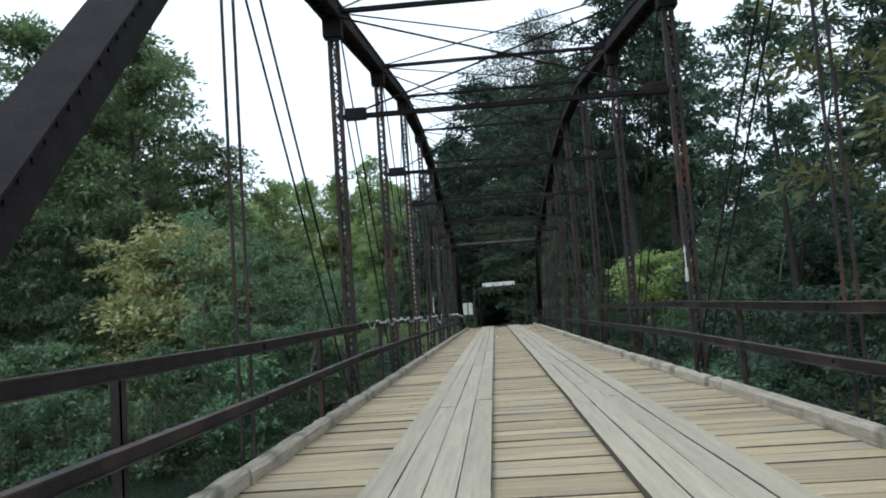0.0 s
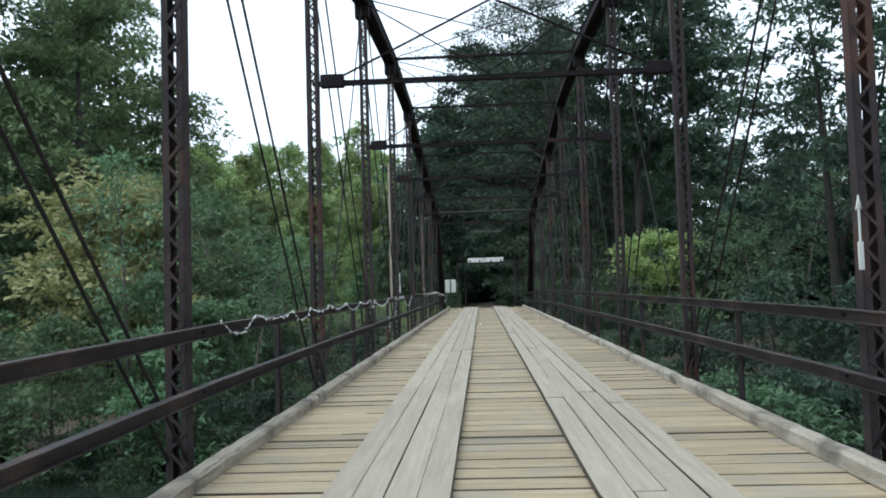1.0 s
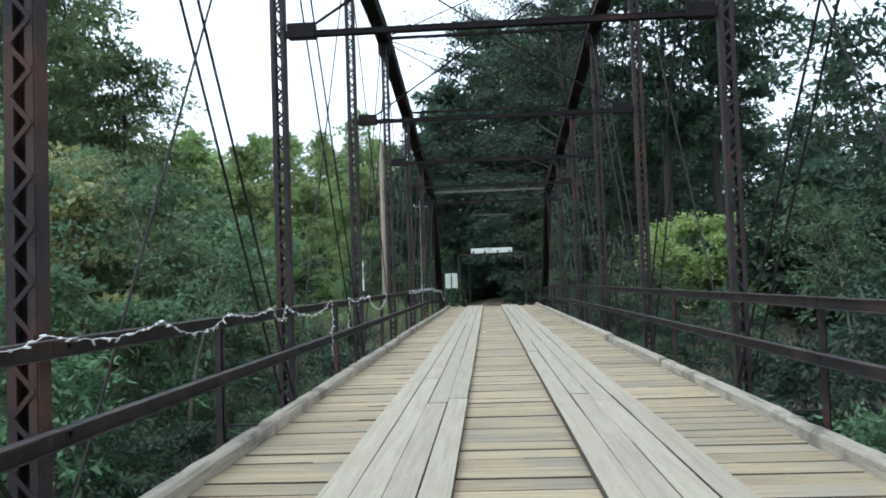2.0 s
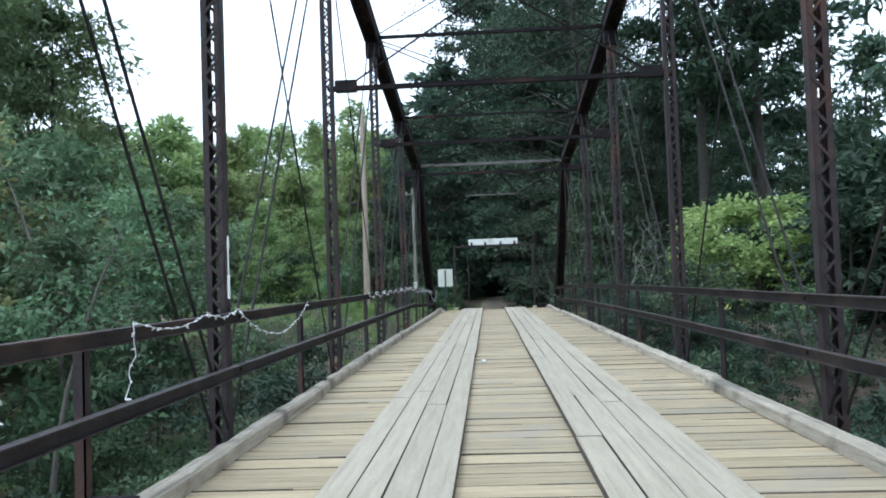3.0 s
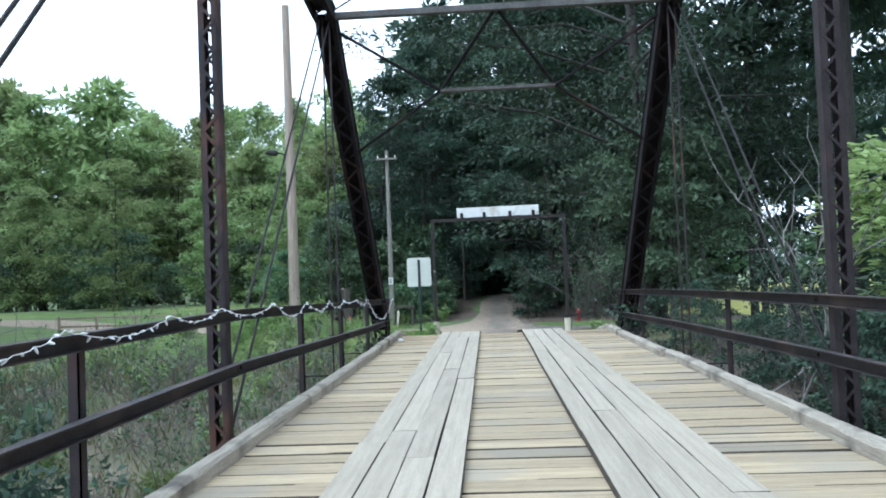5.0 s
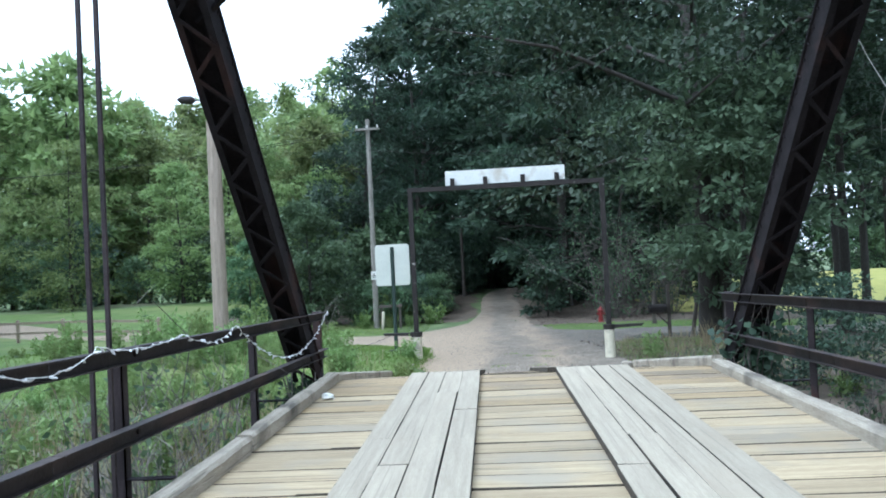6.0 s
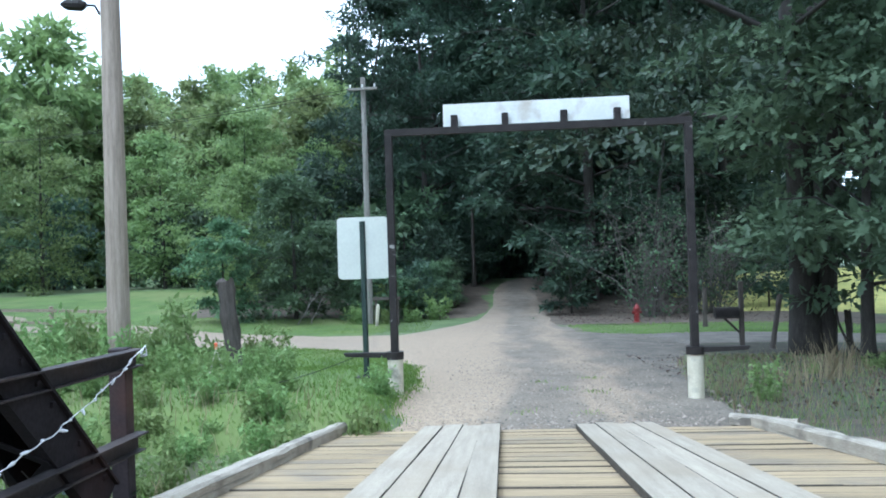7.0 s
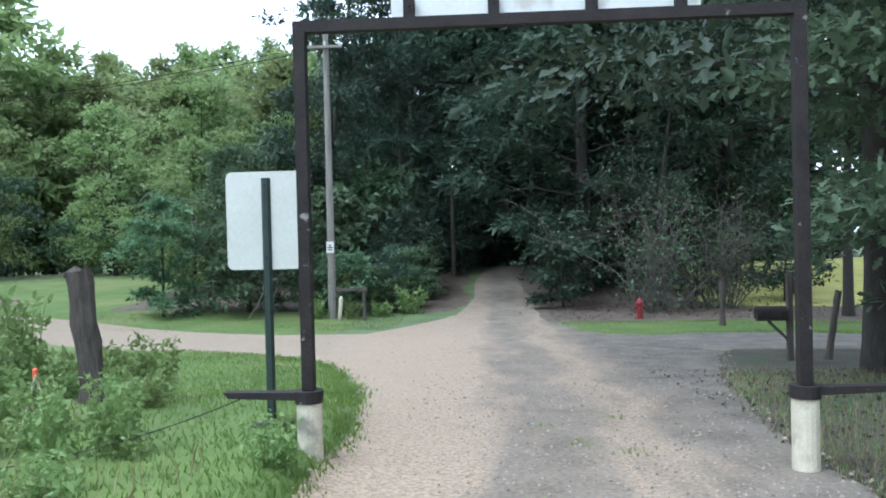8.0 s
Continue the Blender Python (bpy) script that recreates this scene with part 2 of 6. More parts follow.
def dusty(m, colour, stops, wood=1.0):
    """Pale dust worn over the gravel in bands along the lane; stops are (x, share of dust), wood the share left under
    the trees, cut there to stand in for their shade.
    """
    N, L = m.node_tree.nodes, m.node_tree.links
    b = N["Principled BSDF"]
    was = b.inputs["Base Color"].links[0].from_socket
    g_ = N.new("ShaderNodeNewGeometry")
    sp = N.new("ShaderNodeSeparateXYZ")
    L.new(g_.outputs["Position"], sp.inputs[0])
    mp = N.new("ShaderNodeMapping")
    mp.inputs["Scale"].default_value = (1.0, 0.3, 1.0)
    L.new(g_.outputs["Position"], mp.inputs["Vector"])
    ns = N.new("ShaderNodeTexNoise")
    ns.inputs["Scale"].default_value, ns.inputs["Detail"].default_value = 1.1, 8
    ns.inputs["Roughness"].default_value = 0.65
    L.new(mp.outputs[0], ns.inputs["Vector"])
    wave = N.new("ShaderNodeMath")
    wave.operation = "MULTIPLY_ADD"
    wave.inputs[1].default_value = 2.6
    L.new(ns.outputs["Fac"], wave.inputs[0])
    L.new(sp.outputs["X"], wave.inputs[2])
    mr = N.new("ShaderNodeMapRange")
    mr.inputs["From Min"].default_value, mr.inputs["From Max"].default_value = -4.0 + 1.3, 4.0 + 1.3
    L.new(wave.outputs[0], mr.inputs["Value"])
    rp = N.new("ShaderNodeValToRGB")
    el = rp.color_ramp.elements
    while len(el) < len(stops):
        el.new(0.5)
    for e, (x, q) in zip(el, stops):
        e.position, e.color = (x + 4) / 8, (q, q, q, 1)
    L.new(mr.outputs[0], rp.inputs["Fac"])
    grain = N.new("ShaderNodeTexNoise")
    grain.inputs["Scale"].default_value, grain.inputs["Detail"].default_value = 26, 6
    grain.inputs["Roughness"].default_value = 0.75
    L.new(g_.outputs["Position"], grain.inputs["Vector"])
    gr = N.new("ShaderNodeValToRGB")
    gr.color_ramp.elements[0].position, gr.color_ramp.elements[1].position = 0.34, 0.62
    gr.color_ramp.elements[0].color = (*[v * 0.5 for v in colour], 1)
    gr.color_ramp.elements[1].color = (*[v * 1.2 for v in colour], 1)
    L.new(grain.outputs["Fac"], gr.inputs["Fac"])
    mx = N.new("ShaderNodeMix")
    mx.data_type = "RGBA"
    # less dust from y 70 to 82 paints the trees' shade on the lane
    tree_shade = N.new("ShaderNodeMapRange")
    tree_shade.inputs["From Min"].default_value, tree_shade.inputs["From Max"].default_value = 70, 82
    tree_shade.inputs["To Min"].default_value, tree_shade.inputs["To Max"].default_value = 1.0, wood
    L.new(sp.outputs["Y"], tree_shade.inputs["Value"])
    less = N.new("ShaderNodeMath")
    less.operation = "MULTIPLY"
    L.new(rp.outputs["Color"], less.inputs[0])
    L.new(tree_shade.outputs[0], less.inputs[1])
    L.new(less.outputs[0], mx.inputs["Factor"])
    L.new(was, mx.inputs["A"])
    L.new(gr.outputs["Color"], mx.inputs["B"])
    L.new(mx.outputs["Result"], b.inputs["Base Color"])


M_BRIDGE_ROAD = material("bridge_road_gravel", (0.185, 0.160, 0.128), (0.068, 0.058, 0.046), 0.95, scale=1.6, fine=24, bump=1.0, world_space=True)
# The fall to no dust on the right partly stands in for oak shade.
DUST = [(-4, 0.8), (-1.4, 0.95), (-0.5, 0.9), (0.1, 0.2), (0.7, 0.35), (1.15, 0.85), (1.7, 0.2), (2.6, 0.0)]
dusty(M_BRIDGE_ROAD, (0.345, 0.262, 0.178), DUST, 0.45)
dusty(M_GRAVEL, (0.315, 0.24, 0.165), DUST)
M_WATER = material("river_water", (0.02, 0.028, 0.02), (0.012, 0.018, 0.013), 0.06, scale=0.6, fine=3, bump=0.08, world_space=True)
M_RED = material("red_hydrant_paint", (0.25, 0.03, 0.028), (0.16, 0.018, 0.017), 0.5, scale=8)
M_CORD = material("white_light_cord", (0.75, 0.75, 0.76), (0.6, 0.6, 0.6), 0.5, scale=20, bump=0.0)
M_STONE = material("grey_stone", (0.33, 0.31, 0.28), (0.19, 0.175, 0.155), 0.95, scale=3, fine=30, bump=0.8)
M_LITTER = material("leaf_litter", (0.14, 0.108, 0.078), (0.065, 0.05, 0.037), 0.95, scale=2, fine=20, bump=0.8, world_space=True)
L_GREEN = leaf_material("green_leaves", (0.040, 0.072, 0.040), (0.175, 0.26, 0.13), 0.32, glow=0.42)
# Light green leaves, lightened further to stand in for haze and daylight.
L_MEADOW = leaf_material("haze_lightened_meadow_leaves", (0.105, 0.157, 0.058), (0.30, 0.378, 0.148), 0.3, glow=0.5)
# Dark leaves; under the trees the tone also stands in for shade.
L_DARK = leaf_material("dark_shade_leaves", (0.022, 0.040, 0.029), (0.088, 0.135, 0.082), 0.3, glow=0.38)
L_YELLOW = leaf_material("yellow_green_leaves", (0.20, 0.215, 0.085), (0.47, 0.47, 0.22), 0.08, turn=0.002)
L_BEND = leaf_material("river_bend_leaves", (0.050, 0.074, 0.036), (0.188, 0.24, 0.108), 0.2, glow=0.4)
L_OLIVE = leaf_material("olive_leaves", (0.085, 0.105, 0.045), (0.21, 0.235, 0.10), 0.2, glow=0.42)
# Leaves of the stand-in tree for the oak's low boughs, lighter than the crown's.
L_OAK = leaf_material("low_bough_leaves", (0.06, 0.098, 0.055), (0.18, 0.25, 0.145), 0.2, glow=0.35)
# Near-black leaf colour stands in for shade from the crown above.
L_OAKCROWN = leaf_material("oak_crown_shade_leaves", (0.020, 0.033, 0.021), (0.064, 0.095, 0.052), 0.2, glow=0.2)
# Leaf colour brightened to stand in for open-sky light on the sapling.
L_BRIGHT = leaf_material("daylight_bright_leaves", (0.24, 0.345, 0.115), (0.43, 0.54, 0.21), 0.08, glow=0.45, turn=0.002)
L_WEED = leaf_material("weed_leaves", (0.14, 0.215, 0.072), (0.32, 0.415, 0.155), glow=0.45)
L_STRAW = leaf_material("dry_grass", (0.24, 0.20, 0.11), (0.44, 0.38, 0.23))
L_FALLEN = leaf_material("fallen_leaf_brown", (0.05, 0.037, 0.028), (0.145, 0.103, 0.073), glow=0.15)
L_BLADE = leaf_material("grass_blades", (0.105, 0.168, 0.036), (0.245, 0.335, 0.088), glow=0.45)


# ---------------------------------------------------------------- mesh helpers
class Mesh:
    """Collects vertices and faces of one part."""

    def __init__(self):
        self.v, self.f = [], []

    def add(self, verts, faces):
        n = len(self.v)
        self.v += [tuple(p) for p in verts]
        self.f += [tuple(n + i for i in f) for f in faces]
        return self

    def box(self, x0, x1, y0, y1, z0, z1, bev=0.0):
        if bev <= 0:
            vs = [(x, y, z) for z in (z0, z1) for y in (y0, y1) for x in (x0, x1)]
            return self.add(vs, [(0, 2, 3, 1), (4, 5, 7, 6), (0, 1, 5, 4), (2, 6, 7, 3), (0, 4, 6, 2), (1, 3, 7, 5)])
        bm = bmesh.new()
        bmesh.ops.create_cube(bm, size=1)
        for p in bm.verts:
            p.co = ((x0 + x1) / 2 + p.co.x * (x1 - x0), (y0 + y1) / 2 + p.co.y * (y1 - y0), (z0 + z1) / 2 + p.co.z * (z1 - z0))
        bmesh.ops.bevel(bm, geom=bm.edges[:], offset=bev, segments=1, affect="EDGES")
        return self.take(bm)

    def take(self, bm):
        bm.verts.index_update()
        self.add([p.co for p in bm.verts], [[p.index for p in f.verts] for f in bm.faces])
        bm.free()
        return self

    def beam(self, a, b, w, h, side=(0, 0, 1)):
        """A bar of section w (across) by h (towards side) from a to b."""
        a, b = Vector(a), Vector(b)
        d = (b - a).normalized()
        up = Vector(side)
        up = (up - d * up.dot(d)).normalized()
        r = d.cross(up)
        vs = []
        for p in (a, b):
            vs += [p - r * w / 2 - up * h / 2, p + r * w / 2 - up * h / 2, p + r * w / 2 + up * h / 2, p - r * w / 2 + up * h / 2]
        return self.add(vs, [(0, 1, 5, 4), (1, 2, 6, 5), (2, 3, 7, 6), (3, 0, 4, 7), (3, 2, 1, 0), (4, 5, 6, 7)])

    def tube(self, pts, radii, n=8, cap=True):
        pts = [Vector(p) for p in pts]
        if not isinstance(radii, (list, tuple)):
            radii = [radii] * len(pts)
        rings, ref = [], Vector((1, 0, 0))
        for i, p in enumerate(pts):
            d = (pts[min(i + 1, len(pts) - 1)] - pts[max(i - 1, 0)]).normalized()
            if abs(d.dot(ref)) > 0.9:
                ref = Vector((0, 1, 0)) if abs(d.y) < 0.8 else Vector((0, 0, 1))
            u = (ref - d * ref.dot(d)).normalized()
            w = d.cross(u)
            ref = u
            rings.append([p + (u * math.cos(k * 2 * math.pi / n) + w * math.sin(k * 2 * math.pi / n)) * radii[i] for k in range(n)])
        vs = [q for r in rings for q in r]
        fs = [(i * n + k, i * n + (k + 1) % n, (i + 1) * n + (k + 1) % n, (i + 1) * n + k) for i in range(len(pts) - 1) for k in range(n)]
        if cap:
            fs += [tuple(range(n - 1, -1, -1)), tuple((len(pts) - 1) * n + k for k in range(n))]
        return self.add(vs, fs)

    def data(self, name, mat, smooth=False):
        me = bpy.data.meshes.new(name)
        me.from_pydata(self.v, [], self.f)
        me.materials.append(mat)
        if smooth:
            me.polygons.foreach_set("use_smooth", [True] * len(me.polygons))
        me.update()
        return me


def part(name, mesh, mat, parent=None, label="", smooth=False, at=None):
    """Links a Mesh (or ready mesh data) as one object under a thing or part."""
    me = mesh.data(name, mat, smooth) if isinstance(mesh, Mesh) else mesh
    ob = new(name, me)
    if parent:
        ob.parent = parent
    if at is not None:
        ob.matrix_basis = at
    return tagged(ob, label) if label else ob


def thing(name, label, category, at=None, group="", kind=""):
    ob = new(name)
    ob.empty_display_size = 0.2
    if at is not None:
        ob.matrix_basis = at
    return tagged(ob, label, category, group, kind)


def smoothstep(a, b, x):
    t = np.clip((np.asarray(x, float) - a) / (b - a), 0, 1)       # falls where a is past b
    return t * t * (3 - 2 * t)


# ---------------------------------------------------------------- ground
DECK_END, DECK_END_Z = 54.6, -0.68


def ground_z(x, y):
    """Height of the land: a near bank, the river's bed, the far bank, fields."""
    x, y = np.asarray(x, float), np.asarray(y, float)
    bend = 0.10 * np.clip(-x, 0, 60)                        # the far bank comes nearer on one side
    down = smoothstep(-7, 2, y + 0.05 * x)
    up = smoothstep(35 - bend, 49.3 - bend * 0.7, y)
    pool = 13.0 * smoothstep(2.5, 8.0, -x)                  # the river runs wider on that side
    near, bed = -0.25, -5.5 + 1.35 * smoothstep(12.5, 18.5, y + 0.12 * x - pool)
    far = np.interp(y, [48, 54.0, 54.7, 57, 60, 64, 70, 76, 80, 86, 92, 98, 104, 114, 140],
                    [-0.82, -0.9, -0.74, -0.76, -0.9, -1.2, -1.48, -1.62, -1.58, -1.25, -0.9, -0.72, -0.8, -1.4, -1.8])
    far = far + 0.26 * smoothstep(1.35, 2.0, -x) * smoothstep(54.2, 55.2, y) * smoothstep(62.0, 57.5, y)
    z = near + (bed - near) * down + (far - bed) * up
    roll = 0.12 * np.sin(x * 0.31 + 1.7) * np.cos(y * 0.27) + 0.25 * np.sin(x * 0.06) * np.sin(y * 0.05 + 1)
    calm = smoothstep(5, 14, np.abs(x - 0.3))
    islet = 1.5 * np.exp(-((x - 9.6) ** 2 + ((y - 9.4) * 0.8) ** 2) / 9.0)
    hill = 22.5 * smoothstep(148, 196, y) * smoothstep(4, 26, -x)
    return z + hill + islet + roll * (0.15 + 0.85 * calm)


def axis(lo, hi, parts):
    out = [lo]
    for end, step in parts:
        while out[-1] < end - 1e-6:
            out.append(min(end, out[-1] + step))
    return np.array(out)


xs = axis(-420, 420, [(-80, 20), (-30, 4), (-8, 1.2), (10, 0.6), (32, 1.2), (80, 4), (420, 20)])
ys = axis(-160, 520, [(-40, 20), (-10, 2), (30, 2.5), (48, 0.9), (84, 0.7), (130, 3), (210, 8), (520, 20)])
gx, gy = np.meshgrid(xs, ys)
gz = ground_z(gx, gy)
nx, ny = len(xs), len(ys)
g = Mesh()
g.v = [tuple(p) for p in np.stack([gx.ravel(), gy.ravel(), gz.ravel()], 1).tolist()]
g.f = [(j * nx + i, j * nx + i + 1, (j + 1) * nx + i + 1, (j + 1) * nx + i) for j in range(ny - 1) for i in range(nx - 1)]
tagged(part("ground", g, M_GROUND, smooth=True), "grassy river banks and fields with bare earth", "ground", kind="structure")

wt = Mesh()
wt.add([(-400, -20, -4.6), (400, -20, -4.6), (400, 46, -4.6), (-400, 46, -4.6)], [(0, 1, 2, 3)])
tagged(part("water", wt, M_WATER), "dark slow river under the bridge", "river", kind="structure")


def strip(name, mat, label, category, rows, lift, rag=0.07, seed=3, n=15):
    """A road or lawn laid on the land: rows of (x0, x1) cross lines given as (point, point), with ragged sides."""
    r = random.Random(seed)
    m = Mesh()
    for j, (a, b) in enumerate(rows):
        a, b = Vector((*a, 0)), Vector((*b, 0))
        d = (b - a).normalized()
        a2, b2 = a + d * r.uniform(-rag, rag), b + d * r.uniform(-rag, rag)
        for k in range(n):
            p = a2.lerp(b2, k / (n - 1))
            inner = 0 < k < n - 1 and 0 < j < len(rows) - 1
            z = float(ground_z(p.x, p.y)) + (lift if inner else -0.04)
            m.v.append((p.x, p.y, z))
    for j in range(len(rows) - 1):
        for k in range(n - 1):
            m.f.append((j * n + k, j * n + k + 1, (j + 1) * n + k + 1, (j + 1) * n + k))
    return tagged(part(name, m, mat, smooth=True), label, category, kind="structure")


def path_rows(points, step=0.7):
    """Cross lines along a centre line of (x, y, half width)."""
    rows = []
    for (x0, y0, w0), (x1, y1, w1) in zip(points, points[1:]):
        n = max(1, int(math.hypot(x1 - x0, y1 - y0) / step))
        nx_, ny_ = -(y1 - y0), x1 - x0
        q = math.hypot(nx_, ny_)
        nx_, ny_ = nx_ / q, ny_ / q
        for k in range(n):
            t = k / n
            x, y, w = x0 + (x1 - x0) * t, y0 + (y1 - y0) * t, w0 + (w1 - w0) * t
            rows.append(((x + nx_ * w, y + ny_ * w), (x - nx_ * w, y - ny_ * w)))
    return rows


ROAD = [(0.4, 53.6, 2.35), (0.4, 57, 2.15), (0.45, 60.5, 2.65), (0.5, 63.5, 3.45), (0.3, 67, 4.65), (-0.4, 71, 4.45), (-0.5, 74.5, 2.45), (0.1, 78, 1.6), (0.35, 84, 1.25), (0.3, 90, 1.2), (0.8, 95, 1.2), (2.6, 99.5, 1.4), (5.5, 104, 1.55), (12, 110, 1.55)]
strip("road", M_BRIDGE_ROAD, "pale gravel lane with dusty wheel tracks", "gravel road", path_rows(ROAD), 0.05)
LANE = [(-70, 92, 2.0), (-34, 86, 2.0), (-20, 78, 2.1), (-12, 72.6, 2.2), (-7, 70.2, 2.4), (-3, 69.4, 3.0), (1, 69.3, 2.9), (5, 69.2, 2.3), (12, 69.5, 1.9), (40, 73, 1.8)]
strip("road", M_GRAVEL, "gravel cross lane meeting the bridge road", "gravel road", path_rows(LANE), 0.035, seed=8)


# Soil colour darkened to stand in for the oak's shade.
M_SOIL = material("shade_darkened_soil", (0.085, 0.074, 0.050), (0.036, 0.034, 0.023), 0.95, scale=2, fine=22, bump=0.9, stain=(0.045, 0.06, 0.026), stain_scale=0.8, world_space=True)
strip("leaf_litter", M_SOIL, "bare earth and leaf litter coloured dark for the oak's shade", "earth", [((1.8 + 0.5 * max(0, y - 60.5) ** 0.9 + 0.15 * math.sin(y * 2.1), y), (13 + math.sin(y), y)) for y in np.arange(53.0, 67.4, 0.4)], 0.022, 0.15, 9, 40)
strip("leaf_litter", M_LITTER, "brown leaf litter at the wood's foot", "earth", [((0.75 + 0.25 * math.sin(y) + 0.9 * max(0, 76.2 - y), y), (15, y)) for y in np.arange(74.0, 108, 0.7)], 0.03, 0.25, 10, 26)
strip("leaf_litter", M_LITTER, "dark earth and leaf litter inside the wood", "earth", [((-16, y), (-0.6 + 0.2 * math.sin(y), y)) for y in np.arange(79.0, 112, 0.8)], 0.03, 0.3, 12)
strip("lawn", M_LAWN, "mown green meadow beside the lane", "meadow", [((-70, y), (-1.4 - 0.1 * (y - 68) - 0.75 * max(0, y - 77.5), y)) for y in np.arange(67.5, 95, 0.8)], 0.02, 0.3, 5)
M_BANK = material("dry_brush_bank", (0.19, 0.165, 0.12), (0.085, 0.08, 0.05), 0.95, scale=1.2, fine=18, bump=0.9, stain=(0.07, 0.10, 0.035), stain_scale=0.35, stain_at=(0.45, 0.6), world_space=True)
strip("bank", M_LITTER, "dark muddy river bank under the bridge", "river bank", [((-44 + 4 * math.sin(y * 0.6), y), (44 + 5 * math.sin(y * 0.5 + 1), y)) for y in np.arange(13.0, 37.6, 0.9)], 0.02, 0.4, 17, 40)
strip("bank", M_BANK, "river bank of dead brush and dry vines", "river bank", [((-34 + 3 * math.sin(y * 0.6), y), (-1.9 - 0.35 * math.sin(y), y)) for y in np.arange(37.0, 51.4, 0.6)], 0.03, 0.3, 15, 40)
strip("bank", M_LITTER, "shaded river bank of leaf litter", "river bank", [((1.9 + 0.2 * math.sin(y), y), (34 + 3 * math.sin(y * 0.55), y)) for y in np.arange(37.0, 55.6, 0.6)], 0.03, 0.3, 16, 40)
def lawn_edge(y):
    """Where the mown verge meets the lane and the cross lane."""
    y = np.asarray(y, float)
    lane_ = 0.57 - np.interp(y, [p[1] for p in ROAD], [p[2] for p in ROAD])
    return np.where(y < 65.0, lane_, np.interp(y, [65.0, 66.6, 67.8, 70.4, 75.0], [-3.3, -4.6, -6.3, -11.0, -16.5]))


strip("lawn", M_LAWN, "small mown verge beside the gate", "verge", [((-24, y), (float(lawn_edge(y)), y)) for y in np.arange(54.0, 75, 0.3)], 0.026, 0.06, 6, 90)
strip("lawn", M_FIELD, "yellow-green field beyond the trees, sunlight put into its colour", "field", [((8.0 + 0.6 * math.sin(y * 1.3), y), (70, y)) for y in np.arange(78.6, 106, 0.9)], 0.06, 0.3, 7, 90)
strip("lawn", M_LAWN, "green grass strip between the cross lane and the wood", "verge", [((x, 71.6 - 0.9 * smoothstep(2.0, 3.2, x) + 0.9 * smoothstep(4.0, 8.0, x)), (x, 74.6 + 0.3 * math.sin(x))) for x in np.arange(1.9, 16, 0.4)], 0.052, 0.2, 11, 16)

# ---------------------------------------------------------------- the bridge
PANEL, Y0 = 5.235, -2.34
PY = [Y0 + PANEL * k for k in range(10)] + [49.9]
TOP = [0.0, 5.4, 6.1, 6.85, 7.6, 7.8, 7.6, 6.8, 6.05, 5.4, 0.0]       # chord heights at the panel points
XL, XR = -2.57, 2.75                                                     # planes of the two trusses
STRUT_Z = 4.37
SLOPE0 = 49.6


def deck_z(y):
    """Top of the deck boards: level over the span, falling on the approach."""
    return 0.0 if y < SLOPE0 else DECK_END_Z * (y - SLOPE0) / (DECK_END - SLOPE0)


def deck_pitch(y):
    return 0.0 if y < SLOPE0 else math.atan(DECK_END_Z / (DECK_END - SLOPE0))


truss_bridge = thing("truss_bridge", "old rusted iron truss bridge with a curved top chord", "bridge", kind="structure")


LACING = {}
for flip in (False, True):
    m = Mesh()
    s_ = 1 if flip else -1
    m.beam((-s_ * 0.062, 0, -0.07), (s_ * 0.062, 0, 0.07), 0.026, 0.006, (0, 1, 0))
    LACING[flip] = m.data("lacing_bar", M_STEEL)


def laced_post(x, y, z1):
    """Two channels joined by zigzag lacing bars on both faces."""
    w, d = 0.155, 0.11
    post = Mesh()
    for s in (-1, 1):
        post.box(x + s * w / 2 - 0.012, x + s * w / 2 + 0.012, y - d / 2, y + d / 2, -0.75, z1)
        for e in (-1, 1):
            a, b = sorted((x + s * w / 2, x + s * (w / 2 - 0.045)))
            post.box(a, b, y + e * d / 2 - 0.006, y + e * d / 2 + 0.006, -0.75, z1)
    ob = part("post", post, M_STEEL, truss_bridge)
    n = int((z1 + 0.3) / 0.14)
    for e in (-1, 1):
        yy = y + e * (d / 2 + 0.009)
        for k in range(n):
            flip = bool((k + (e > 0)) % 2)
            part("lacing_bar", LACING[flip], M_STEEL, ob, at=pose(x, yy, -0.22 + k * 0.14))
    ft = Mesh()
    ft.box(x - 0.15, x + 0.15, y - 0.11, y + 0.11, z1 - 0.32, z1 + 0.06, 0.01)
    for a in (-0.09, 0.09):
        for b in (z1 - 0.24, z1 - 0.12):
            ft.tube([(x + a, y - 0.125, b), (x + a, y - 0.105, b)], 0.018, 6)
    part("gusset_plate", ft, M_DARKSTEEL, ob)
    return ob


def rod(x, a, b, r, mat=M_ROD, dx=0.0):
    m = Mesh()
    m.tube([(x + dx, *a), (x + dx, *b)], r, 6)
    return part("diagonal_rod", m, mat, truss_bridge)


